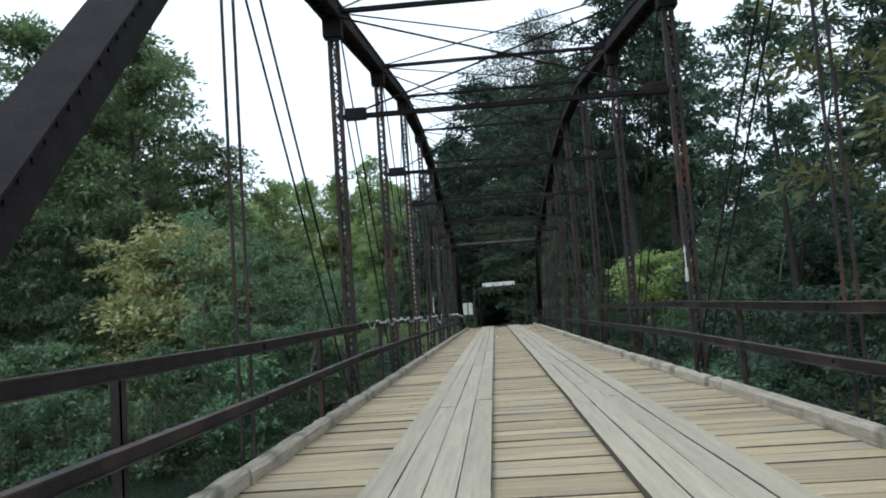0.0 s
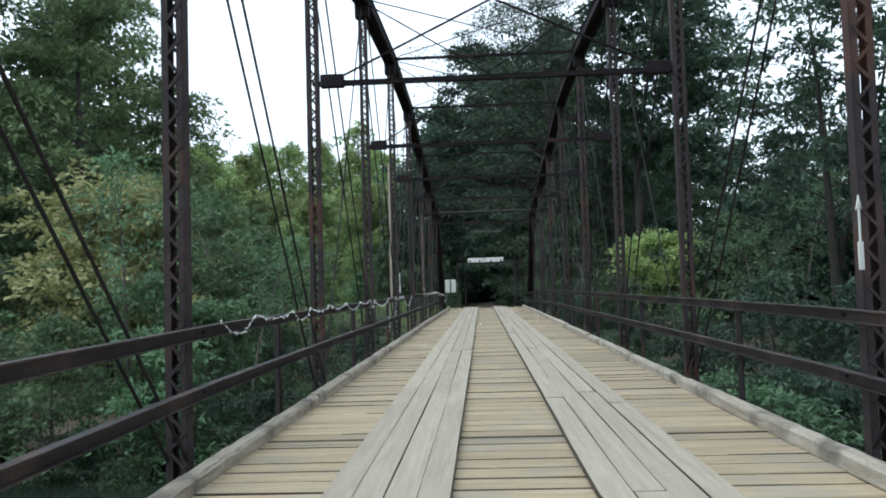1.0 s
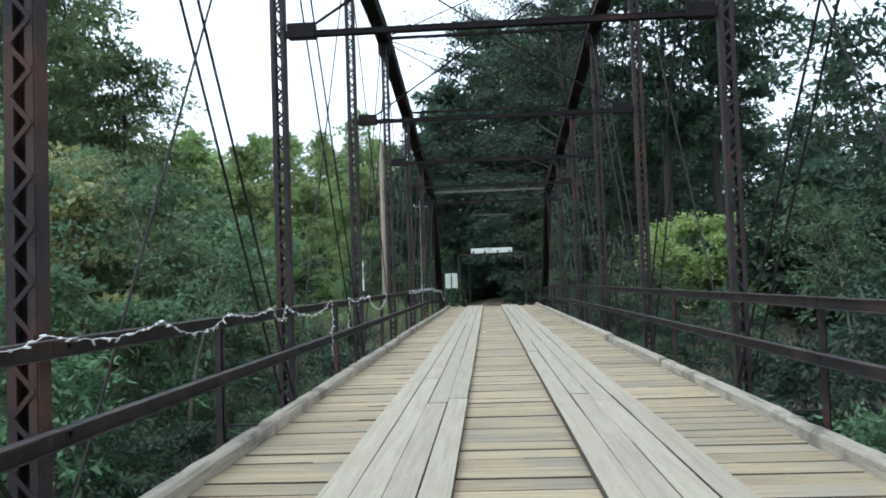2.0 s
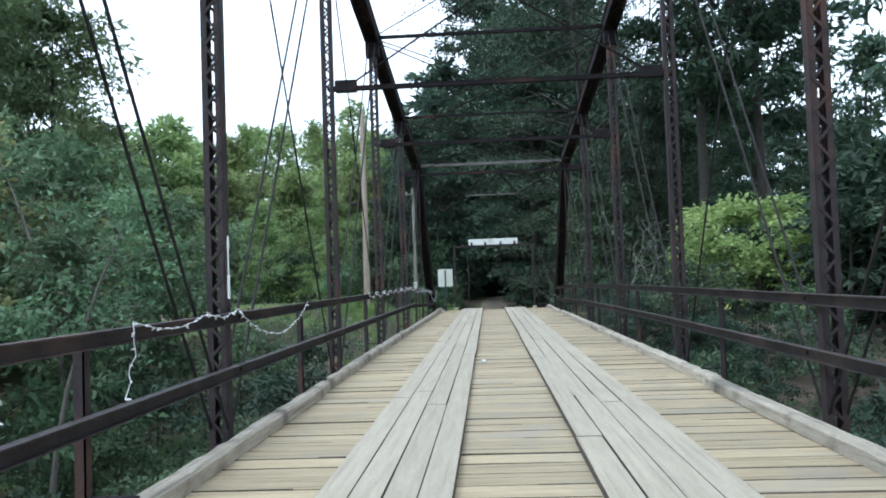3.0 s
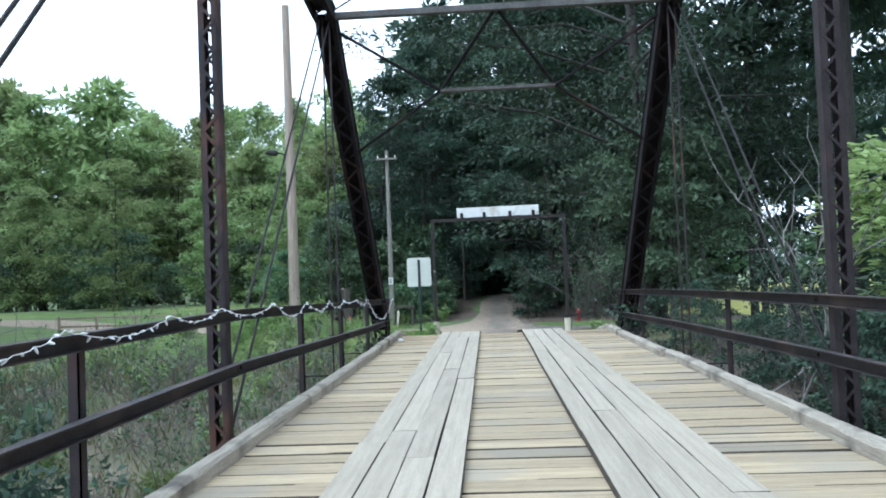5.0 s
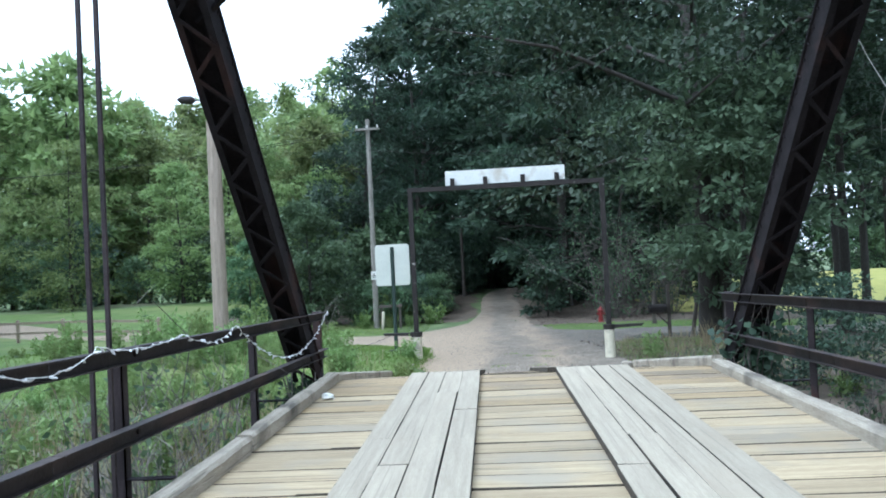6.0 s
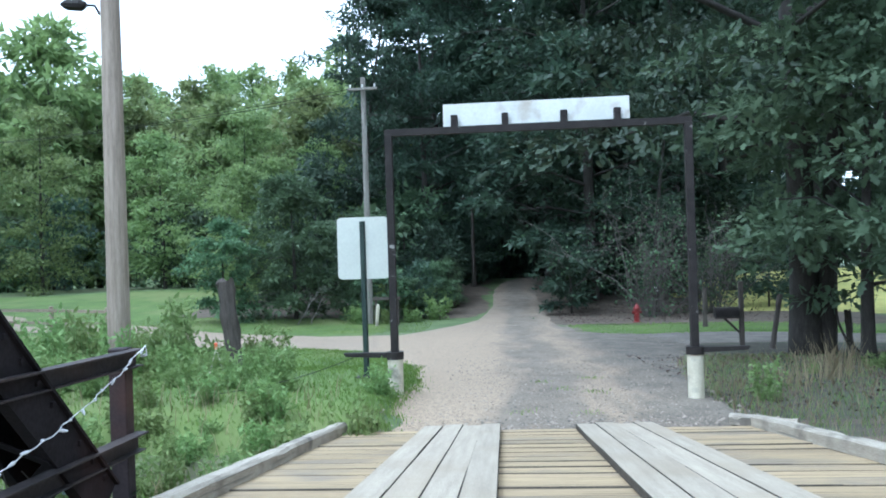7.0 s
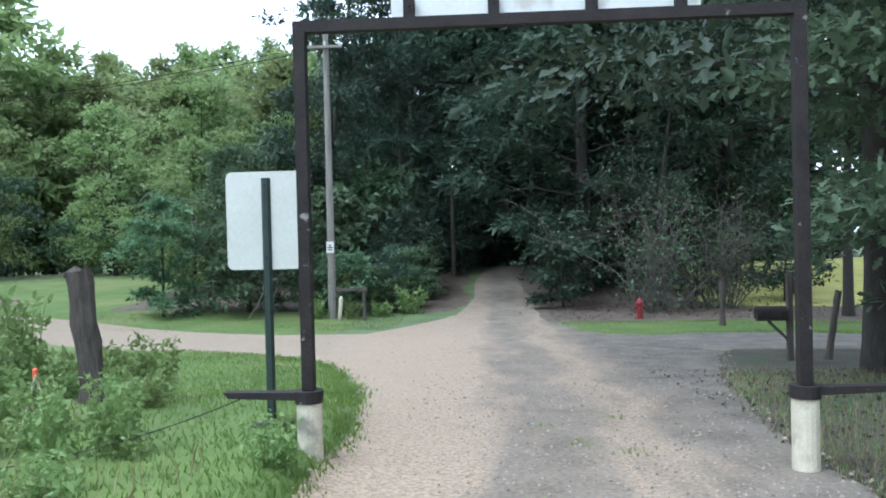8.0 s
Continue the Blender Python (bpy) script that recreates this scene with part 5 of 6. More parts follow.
def verge_left(rng, n):
    y = rng.uniform(50.5, 68.5, n)
    return np.column_stack([lawn_edge(y) - 0.03 + 0.06 * np.sin(y * 3.1) + 0.05 * np.sin(y * 11.3) + rng.normal(0, 0.15, n) - rng.uniform(0, 1, n) ** 1.6 * 10, y])


def verge_right(rng, n):
    y = 53.0 + rng.uniform(0, 1, n) ** 1.4 * 10
    return np.column_stack([0.25 + lane_half(y) + rng.normal(0, 0.12, n) + rng.uniform(0, 1, n) ** 1.5 * 4.5, y])


def bank_left(rng, n):
    return np.column_stack([-2.6 - rng.uniform(0, 1, n) ** 1.3 * 10, rng.uniform(39.5, 51.5, n)])


def bank_top(rng, n):
    return np.column_stack([-2.4 - rng.uniform(0, 1, n) ** 1.3 * 9, rng.uniform(50.5, 55.6, n)])


def oak_stalks(rng, n):
    c = np.array([(4.6, 58.2), (4.9, 58.8), (5.6, 57.4), (3.6, 57.2), (6.6, 58.5)])[rng.integers(0, 5, n)]
    return c + rng.normal(0, 0.22, (n, 2))


def meadow_edge(rng, n):
    y = 73.4 + rng.uniform(0, 1, n) * 7
    return np.column_stack([-3.2 - rng.uniform(0, 1, n) * 16, y])


def field_edge(rng, n):
    x = 2.0 + rng.uniform(0, 1, n) * 10
    low_ = 71.6 - 0.9 * smoothstep(2.0, 3.2, x) + 0.9 * smoothstep(4.0, 8.0, x)
    return np.column_stack([x, low_ + (74.7 - low_) * rng.uniform(-0.05, 1.1, n)])


def stones(name, label, mat, seed, n, spots, s0, s1):
    """Loose gravel: flat little four-sided stones in one sheet."""
    rng = np.random.default_rng(seed)
    p = spots(rng, n)
    p = np.column_stack([p, ground_z(p[:, 0], p[:, 1]) + 0.048])
    r_ = s0 + (s1 - s0) * rng.uniform(0, 1, n) ** 3
    a = rng.uniform(0, 6.283, n)
    ring = []
    for k in range(4):
        q = a + k * 1.5708 + rng.uniform(-0.4, 0.4, n)
        ring.append(p + np.column_stack([np.cos(q), np.sin(q), np.zeros(n) - 0.2]) * (r_ * rng.uniform(0.7, 1.2, n))[:, None])
    tip = p + np.column_stack([rng.normal(0, 0.15, n) * r_, rng.normal(0, 0.15, n) * r_, r_ * rng.uniform(0.35, 0.8, n)])
    v = np.stack(ring + [tip], 1).reshape(-1, 3)
    q = np.arange(n)[:, None] * 5
    f = np.concatenate([q + np.array([[k, (k + 1) % 4, 4]]) for k in range(4)])
    return tagged(part(name, quick_mesh(name, v, f, mat), mat), label, "gravel", kind="stuff")


def on_road(rng, n):
    y = 54.3 + rng.uniform(0, 1, n) ** 1.5 * 22
    w = lane_half(y)
    cx = np.interp(y, [p[1] for p in ROAD], [p[0] for p in ROAD])
    u = rng.normal(0.25, 0.5, n)
    u = np.where(np.abs(u) > 0.97, rng.uniform(-0.97, 0.97, n), u)
    return np.column_stack([cx + u * w, y])


def lane_tufts(rng, n):
    c = np.array([(0.5, 57.3), (0.9, 57.0), (0.2, 58.2), (1.0, 58.6), (-0.2, 55.6), (0.6, 55.5)])[rng.integers(0, 6, n)]
    return c + rng.normal(0, 0.09, (n, 2))


M_PEBBLE = material("pebbles", (0.27, 0.225, 0.175), (0.14, 0.118, 0.094), 0.9, scale=8, fine=40, per_island=0.5)
stones("gravel", "loose grey gravel stones on the lane", M_PEBBLE, 97, 19000, on_road, 0.007, 0.034)
blades("grass", "long green grass on the verge by the gate", L_BLADE, 91, 54000, verge_left, 0.03, 0.11, 0.0085)
blades("grass", "thin green and dry grass under the oak", L_WEED, 92, 13000, verge_right, 0.03, 0.13, 0.005)
blades("grass", "small grass tufts between the wheel tracks", L_BLADE, 90, 260, lane_tufts, 0.07, 0.12, 0.006)
blades("dry_grass", "dry straw-coloured grass stalks on the verge", L_STRAW, 93, 3600, verge_right, 0.05, 0.24, 0.004)
blades("dry_grass", "tall dry grass stalks standing before the oak", L_STRAW, 86, 260, oak_stalks, 0.3, 0.75, 0.005)
blades("dry_grass", "dry straw-coloured stalks on the bank", L_STRAW, 95, 900, bank_top, 0.15, 0.45, 0.005)


def fallen_leaves(name, label, seed, n, x0, x1, y0, y1, lift=0.032):
    """Brown leaves lying flat on the earth, in one sheet."""
    rng = np.random.default_rng(seed)
    x, y = x0 + (x1 - x0) * rng.uniform(0, 1, n) ** 1.2, rng.uniform(y0, y1, n)
    out = np.column_stack([np.cos(x * 91), np.sin(x * 91), np.zeros(n) + 0.35])
    v, f = leaf_cloud(np.column_stack([x, y, ground_z(x, y) + lift]), 0.055, rng, 0.1, 0.6, out)
    return tagged(part(name, quick_mesh(name, v, f, L_FALLEN), L_FALLEN), label, "leaves", kind="stuff")


fallen_leaves("fallen_leaves", "brown fallen leaves under the oak", 141, 5200, 2.3, 11, 55.5, 63.2)
fallen_leaves("fallen_leaves", "brown fallen leaves at the wood's foot", 142, 3600, 1.9, 12, 75.4, 84, 0.085)
blades("dry_grass", "dead grass and brush stalks on the steep bank", L_STRAW, 98, 7000, bank_left, 0.15, 0.55, 0.006)
blades("grass", "thin green grass on the steep bank", L_BLADE, 99, 6000, bank_left, 0.10, 0.35, 0.008)
blades("grass", "short grass along the meadow's edge", L_BLADE, 94, 14000, meadow_edge, 0.03, 0.09, 0.007)
blades("grass", "short green grass between the cross lane and the wood", L_BLADE, 96, 13000, field_edge, 0.04, 0.12, 0.007)


# ---------------------------------------------------------------- poles, posts and small things
def utility_pole(x, y, h, r, label, arm=False, lamp=False, mat=None):
    z0 = float(ground_z(x, y))
    up = thing("utility_pole", label, "utility pole", pose(x, y, z0))
    m = Mesh()
    m.tube([(0, 0, -0.6), (0, 0, 0), (0.01, 0, h * 0.5), (0.0, 0, h)], [r * 1.12, r * 1.1, r * 0.93, r * 0.75], 14)
    part("pole", m, mat or M_POLE, up, smooth=False)
    if arm:
        m = Mesh()
        m.box(-0.6, 0.6, -r - 0.09, -r + 0.01, h - 0.55, h - 0.45, 0.008)
        c = part("crossarm", m, mat or M_POLE, up)
        for q in (-0.5, 0.0, 0.5):
            m = Mesh()
            m.tube([(q, -r - 0.04, h - 0.45), (q, -r - 0.04, h - 0.36), (q, -r - 0.04, h - 0.30)], [0.03, 0.045, 0.02], 8)
            part("insulator", m, M_WHITE, c)
    if lamp:
        m = Mesh()
        zl = 6.05
        m.tube([(-r, 0, zl - 0.15), (-0.25, 0, zl), (-0.45, 0, zl + 0.02)], 0.022, 8)
        a = part("lamp_arm", m, M_ROD, up)
        m = Mesh()
        m.tube([(-0.40, 0, zl + 0.02), (-0.48, 0, zl + 0.02), (-0.72, 0, zl + 0.04), (-0.82, 0, zl + 0.05)], [0.05, 0.10, 0.09, 0.03], 10)
        part("lamp_head", m, M_GATE, a, "dark street lamp head")
    return up


utility_pole(-6.6, 58.3, 11.0, 0.165, "weathered wooden utility pole with a small street lamp", lamp=True)
p2 = utility_pole(-5.78, 77.6, 10.1, 0.13, "thin grey utility pole with crossarm and wires", arm=True, mat=M_GREYPOLE)
utility_pole(-2.0, 92.0, 5.75, 0.10, "far thin utility pole inside the wood", arm=True, mat=M_OLDWOOD)
m = Mesh()
m.box(-0.13, 0.13, -0.152, -0.146, 2.35, 2.75)
pl = part("notice", m, M_WHITE, p2, "small white notice plate")
m = Mesh()
for k, w_ in enumerate((0.14, 0.18, 0.10)):
    m.box(-w_ / 2, w_ / 2, -0.156, -0.153, 2.44 + k * 0.08, 2.48 + k * 0.08)
part("lettering", m, M_GATE, pl)
mk = thing("marker_post", "short white plastic marker post in the grass", "marker post", pose(-5.4, 76.9, float(ground_z(-5.4, 76.9)), 0, 5, 0))
m = Mesh()
m.tube([(0, 0, -0.1), (0, 0, 0.78), (0, 0, 0.86)], [0.07, 0.07, 0.03], 10)
part("tube", m, M_WHITEPAINT, mk)


def wire(a, b, sag, r=0.012):
    m = Mesh()
    pts = [Vector(a).lerp(Vector(b), k / 14) - Vector((0, 0, sag * 4 * (k / 14) * (1 - k / 14))) for k in range(15)]
    m.tube(pts, r, 5)
    w = part("overhead_wire", m, M_GATE)
    return tagged(w, "thin dark overhead wire between poles", "wire", "overhead wires")


for q in (-0.5, 0.5):
    wire((-5.75 + q, 77.45, 8.05), (-2.0 + q, 91.9, 4.25), 0.3)
    wire((-5.75 + q, 77.45, 8.05), (-48 + q, 95, 9.6), 0.9)
wire((-5.75, 77.45, 7.0), (16, 80, 6.7), 0.5)


def wooden_post(name, label, x, y, h, w, lean=(0, 0), mat=M_OLDWOOD):
    z0 = float(ground_z(x, y))
    p = thing(name, label, "post", pose(x, y, z0, lean[1], lean[0], 12))
    r = random.Random(int(x * 10))
    m = Mesh()
    n = 9
    rows = [-0.3, 0, 0.15 * h, 0.3 * h, 0.45 * h, 0.6 * h, 0.75 * h, 0.87 * h, 0.97 * h, h]
    for z in rows:
        for k in range(n):
            a = k * 2 * math.pi / n
            q = w / 2 * r.uniform(0.8, 1.16) * (1.25 if z <= 0 else 1.0)
            m.v.append((math.cos(a) * q, math.sin(a) * q, z + (r.uniform(-0.12, 0.05) * w / 0.3 if z == h else 0)))
    for i in range(len(rows) - 1):
        for k in range(n):
            m.f.append((i * n + k, i * n + (k + 1) % n, (i + 1) * n + (k + 1) % n, (i + 1) * n + k))
    m.f.append(tuple((len(rows) - 1) * n + k for k in range(n)))
    part("shaft", m, mat, p)
    return p


wooden_post("stump_post", "thick dark weathered wooden post among weeds", -4.88, 58.9, 1.6, 0.30, (-5, 0))
wooden_post("fence_post", "leaning dark fence post beside the lane", 5.93, 64.86, 1.32, 0.12, (10.5, 0))
wooden_post("fence_post", "short dark fence post at the field", 6.44, 72.9, 1.38, 0.16)
wooden_post("fence_post", "dark fence post behind the oak", 6.75, 62.6, 0.95, 0.13, (-3, 0))
wooden_post("fence_post", "old fence post behind the rail end", 5.6, 57.9, 1.25, 0.2, (2, 0))


def mailbox(x, y):
    z0 = float(ground_z(x, y))
    mb = thing("mailbox", "dark rural mailbox on a braced wooden post", "mailbox", pose(x, y, z0))
    m = Mesh()
    m.box(0.28, 0.38, -0.05, 0.05, -0.3, 1.62, 0.006)
    part("post", m, M_OLDWOOD, mb)
    m = Mesh()
    m.beam((0.30, 0, 0.40), (-0.06, 0, 0.76), 0.05, 0.045)
    m.beam((0.30, 0, 0.78), (-0.28, 0, 0.78), 0.09, 0.04)
    part("brace", m, M_OLDWOOD, mb)
    m = Mesh()
    n = 10
    for xx in (-0.28, 0.26):
        for k in range(n + 1):
            a = math.pi * k / n
            m.v.append((xx, math.cos(a) * 0.11, 0.92 + math.sin(a) * 0.11))
        m.v += [(xx, -0.11, 0.802), (xx, 0.11, 0.802)]
    q = n + 3
    m.f += [tuple(range(q)), tuple(range(2 * q - 1, q - 1, -1))] + [(i, (i + 1) % q, q + (i + 1) % q, q + i) for i in range(q)]
    b = part("box", m, M_GATE, mb)
    m = Mesh()
    m.box(-0.289, -0.282, -0.09, 0.09, 0.82, 0.99, 0.002)
    part("door", m, M_GATE, b)
    return mb


mailbox(4.9, 64.8)


def hydrant(x, y):
    h = thing("fire_hydrant", "red cast-iron fire hydrant beside the lane", "fire hydrant", pose(x, y, float(ground_z(x, y))))
    m = Mesh()
    m.tube([(0, 0, -0.1), (0, 0, 0.06), (0, 0, 0.07), (0, 0, 0.50), (0, 0, 0.51), (0, 0, 0.56), (0, 0, 0.57), (0, 0, 0.64), (0, 0, 0.70)],
           [0.15, 0.15, 0.10, 0.10, 0.14, 0.14, 0.11, 0.08, 0.03], 14)
    part("barrel", m, M_RED, h)
    for s in (-1, 1):
        m = Mesh()
        m.tube([(s * 0.08, 0, 0.40), (s * 0.17, 0, 0.40)], 0.055, 8)
        part("outlet_cap", m, M_RED, h)
    m = Mesh()
    m.tube([(0, -0.08, 0.34), (0, -0.18, 0.34)], 0.07, 8)
    part("outlet_cap", m, M_RED, h)
    m = Mesh()
    m.tube([(0, 0, 0.69), (0, 0, 0.76)], 0.025, 5)
    part("top_nut", m, M_RED, h)


hydrant(4.67, 75.84)

# meadow fence of pale rails
fence = thing("rail_fence", "pale wooden rail fence across the meadow", "fence")
for i in range(5):
    x, y = -14.5 - i * 2.4, 73.0 + i * 0.5
    z0 = float(ground_z(x, y))
    m = Mesh()
    m.box(x - 0.06, x + 0.06, y - 0.06, y + 0.06, z0 - 0.3, z0 + 1.05, 0.01)
    part("fence_post", m, M_POLE, fence)
    if i < 4:
        x2, y2 = -14.5 - (i + 1) * 2.4, 73.0 + (i + 1) * 0.5
        z2 = float(ground_z(x2, y2))
        for hh in (0.45, 0.9):
            m = Mesh()
            m.beam((x, y - 0.08, z0 + hh), (x2, y2 - 0.08, z2 + hh), 0.04, 0.11)
            part("fence_rail", m, M_POLE, fence)

# survey stakes leaning together, with an orange tip
st = thing("survey_stakes", "two white stakes leaning together with an orange tip", "stake", pose(-4.59, 57.24, float(ground_z(-4.59, 57.24)), 0, 0, 10) @ Matrix.Diagonal((0.7, 0.7, 0.7, 1)))
for s in (-1, 1):
    m = Mesh()
    m.beam((s * 0.22, 0, -0.1), (-s * 0.02, s * 0.03, 0.72), 0.04, 0.02)
    part("stake", m, M_WHITEPAINT, st)
m = Mesh()
m.box(-0.03, 0.03, -0.035, 0.035, 0.66, 0.80, 0.012)
part("tip", m, material("orange_flagging", (0.75, 0.16, 0.06), (0.6, 0.1, 0.04), 0.6), st)

# short stretch of low fence beside the thin pole
lf = thing("low_fence", "low dark wooden fence beside the thin pole", "fence", pose(0, 77.0, 0))
for x in (-5.42, -4.55):
    m = Mesh()
    z0 = float(ground_z(x, 77.0))
    m.box(x - 0.05, x + 0.05, -0.05, 0.05, z0 - 0.2, -0.42, 0.01)
    part("post", m, M_OLDWOOD, lf)
m = Mesh()
m.box(-5.55, -4.42, -0.085, -0.052, -0.58, -0.46, 0.006)
part("rail", m, M_OLDWOOD, lf)
# dark trunk with a white plate behind the hydrant
plate_tree = make_tree("slender_tree", "slender dark trunk with a small white plate beside the field", 158, 9.5, 2.0, 4.0, 2400, 0.2, L_DARK, 0.15, clump=0.9, top=0.5, small=True)
place(plate_tree, 6.1, 79.6)
m = Mesh()
m.box(-0.075, 0.075, -0.185, -0.175, 0.95, 1.22, 0.004)
part("notice", m, M_WHITE, plate_tree, "small white plate")

# bush of bare twigs under the tall trees
def twig_bush(x, y, h, r, seed):
    rng = np.random.default_rng(seed)
    tb = thing("twiggy_bush", "half-bare brushy bush of crooked grey twigs", "bush", pose(x, y, float(ground_z(x, y))))
    m, pts = Mesh(), []

    def grow(p, d, length, rad, level):
        line = [p]
        n = 5 - level
        for _ in range(n):
            d = (d + Vector(rng.normal(size=3)) * (0.22 + 0.16 * level)).normalized()
            p = p + d * length / n
            line.append(p)
        m.tube(line, [rad * (1 - 0.8 * k / n) for k in range(n + 1)], 3, cap=False)
        if level < 2:
            for _ in range((7, 4)[level]):
                q = line[rng.integers(1, n + 1)]
                e = (d * 0.6 + Vector(rng.normal(size=3)) * 0.75).normalized()
                grow(q, e, length * rng.uniform(0.25, 0.5), rad * 0.4, level + 1)
        else:
            for _ in range(2):
                pts.append(np.array(p) + rng.normal(size=3) * 0.16)

    for i in range(26):
        a = rng.uniform(0, 6.28)
        lean_ = rng.uniform(0.05, 1.0) * r / h
        foot = Vector((math.cos(a) * r * 0.3 * rng.uniform(0, 1), math.sin(a) * r * 0.3 * rng.uniform(0, 1), -0.1))
        grow(foot, Vector((math.cos(a) * lean_, math.sin(a) * lean_, 1)).normalized(), h * rng.uniform(0.5, 1.0), 0.032, 0)
    tagged(part("twig_tangle", m, M_BARE, tb), kind="stuff")
    v, f = leaf_cloud(np.array(pts), 0.15, rng)
    part("leaves", quick_mesh("leaves", v, f, L_GREEN), L_GREEN, tb)


twig_bush(5.6, 78.0, 5.6, 2.4, 5)
twig_bush(8.2, 79.0, 4.6, 2.0, 6)


# crooked stick leaning by the oak
ls = thing("leaning_stick", "crooked dark stick leaning beside the oak", "stick", pose(6.45, 62.1, float(ground_z(6.45, 62.1))))
m = Mesh()
m.tube([(0.12, -0.1, -0.1), (0.0, 0, 0.35), (-0.12, 0.05, 0.7), (-0.13, 0.1, 0.95), (-0.24, 0.15, 1.35)], [0.03, 0.028, 0.024, 0.022, 0.012], 6)
m.tube([(0.0, 0, 0.4), (0.2, -0.05, 0.15), (0.36, -0.1, -0.05)], [0.02, 0.02, 0.014], 6)
part("stick", m, M_BARK, ls)

# bare fallen branches beside the deck
def dead_branch(x, y, z, seed, length):
    rng = np.random.default_rng(seed)
    db = thing("dead_branch", "bare grey fallen branch standing in the brush", "branch", pose(x, y, z))
    m = Mesh()
    p = Vector((0, 0, 0))
    d = Vector((0.30, 0.1, 0.9)).normalized()
    pts = [p.copy()]
    for i in range(6):
        d = (d + Vector(rng.normal(size=3)) * 0.22).normalized()
        p = p + d * length / 6
        pts.append(p.copy())
        for _ in range(2):
            e = p + (d + Vector(rng.normal(size=3)) * 0.8).normalized() * length * rng.uniform(0.15, 0.4)
            m.tube([p, p.lerp(e, 0.5) + Vector(rng.normal(size=3)) * 0.05, e], [0.009, 0.006, 0.002], 4, cap=False)
    m.tube(pts, [0.022 * (1 - 0.13 * k) for k in range(7)], 6)
    tagged(part("twig_tangle", m, M_PALETWIG, db), kind="stuff")


for i, (x, y, l) in enumerate(((4.0, 44.5, 2.6), (4.4, 46.2, 2.4), (5.3, 49.2, 3.2), (5.5, 48.4, 2.8), (6.1, 49.6, 3.4))):
    dead_branch(x, y, float(ground_z(x, y)) + 0.3, 200 + i, l + 1.2 + max(0, -float(ground_z(x, y)) - 1))


dead_branch(-8.7, 77.2, float(ground_z(-8.7, 77.2)), 221, 1.7)
dead_branch(-8.2, 77.4, float(ground_z(-8.2, 77.4)), 222, 1.4)


# ---------------------------------------------------------------- string of fairy lights on the rail
bm_ = Mesh()
bm_.tube([(0, 0, 0), (0, 0, -0.014), (0, 0, -0.036)], [0.006, 0.009, 0.004], 5)
BULB = bm_.data("bulb", M_CORD)


def fairy_lights(y0, y1, seed, last, last_sag, drop0=0.0, drop1=0.0, rests=()):
    """A cord in loose sags along the rail; last is the length of the closing sag, rests are where it lies on the rail, drops hang down at the ends."""
    r = random.Random(seed)
    fl = thing("fairy_lights", "white fairy light string draped along the top rail", "string lights", pose(RX_L + 0.085, 0, 0), group="fairy lights")
    pts, y = [], y0
    for k in range(int(drop0 / 0.05), 0, -1):
        pts.append(Vector((r.uniform(-0.02, 0.02), y0 - 0.02 - 0.10 * (k * 0.05 / max(drop0, 0.01)) ** 3 + r.uniform(-0.006, 0.006), 1.11 - k * 0.05)))
    rests = list(rests)
    while y < y1 - 0.05:
        if rests:
            span, sag = rests.pop(0) - y, r.uniform(0.07, 0.10)
        elif y >= y1 - last - 0.01:
            span, sag = y1 - y, last_sag
        else:
            span = min(r.uniform(0.9, 1.6), y1 - last - y)
            sag = r.uniform(0.04, 0.10) if r.random() < 0.75 else r.uniform(0.1, 0.16)
        n = max(6, int(span / 0.052))
        for k in range(n):
            t = k / n
            pts.append(Vector((r.uniform(-0.008, 0.012), y + span * t, 1.122 - sag * 4 * t * (1 - t) + r.uniform(-0.006, 0.006))))
        y += span
    for k in range(int(drop1 / 0.05)):
        pts.append(Vector((r.uniform(-0.008, 0.012), y1 + 0.03 * math.sin(k * 0.4) + r.uniform(-0.004, 0.004), 1.106 - k * 0.05)))
    for p in pts:
        p.z -= rail_drop(RX_L, p.y)
    m = Mesh()
    m.tube(pts, 0.003, 5)
    cord = part("cord", m, M_CORD, fl)
    for i, p in enumerate(pts):
        if i % 2 == 0:
            part("bulb", BULB, M_CORD, cord, at=pose(*p, r.uniform(-100, 100), r.uniform(-100, 100), r.uniform(0, 360)))
    return fl


fairy_lights(8.5, 20.3, 1, 2.5, 0.16, 0.0, 0.85)
fairy_lights(21.7, 26.4, 3, 2.7, 0.30, 0.45)
fairy_lights(31.2, 50.25, 2, 3.65, 0.42, 0.0, 0.12, (32.3, 33.28, 34.4, 35.5, 36.67, 38.0, 39.0, 40.6))


# white arrows fixed upright to two posts
def arrow_marker(x, y, z, turn):
    ar = thing("arrow_marker", "narrow white metal arrow fixed upright to a bridge post", "marker", pose(x, y, z, 0, 0, turn), group="arrow markers")
    m = Mesh()
    m.box(-0.009, 0.009, -0.004, 0.004, 0.20, 0.50)
    part("shaft", m, M_WHITE, ar)
    m = Mesh()
    m.add([(-0.03, -0.005, 0.45), (0, -0.005, 0.56), (0.03, -0.005, 0.45), (0, -0.005, 0.49), (-0.03, 0.005, 0.45), (0, 0.005, 0.56), (0.03, 0.005, 0.45), (0, 0.005, 0.49)],
          [(0, 3, 2, 1), (4, 5, 6, 7), (0, 1, 5, 4), (1, 2, 6, 5), (2, 3, 7, 6), (3, 0, 4, 7)])
    part("head", m, M_WHITE, ar)
    m = Mesh()
    m.box(-0.028, 0.028, -0.005, 0.005, 0.0, 0.21, 0.002)
    part("fletching", m, M_WHITE, ar)


arrow_marker(XR - 0.10, PY[2] - 0.075, 1.37, 25)
arrow_marker(XL + 0.12, PY[5] - 0.07, 1.21, -55)

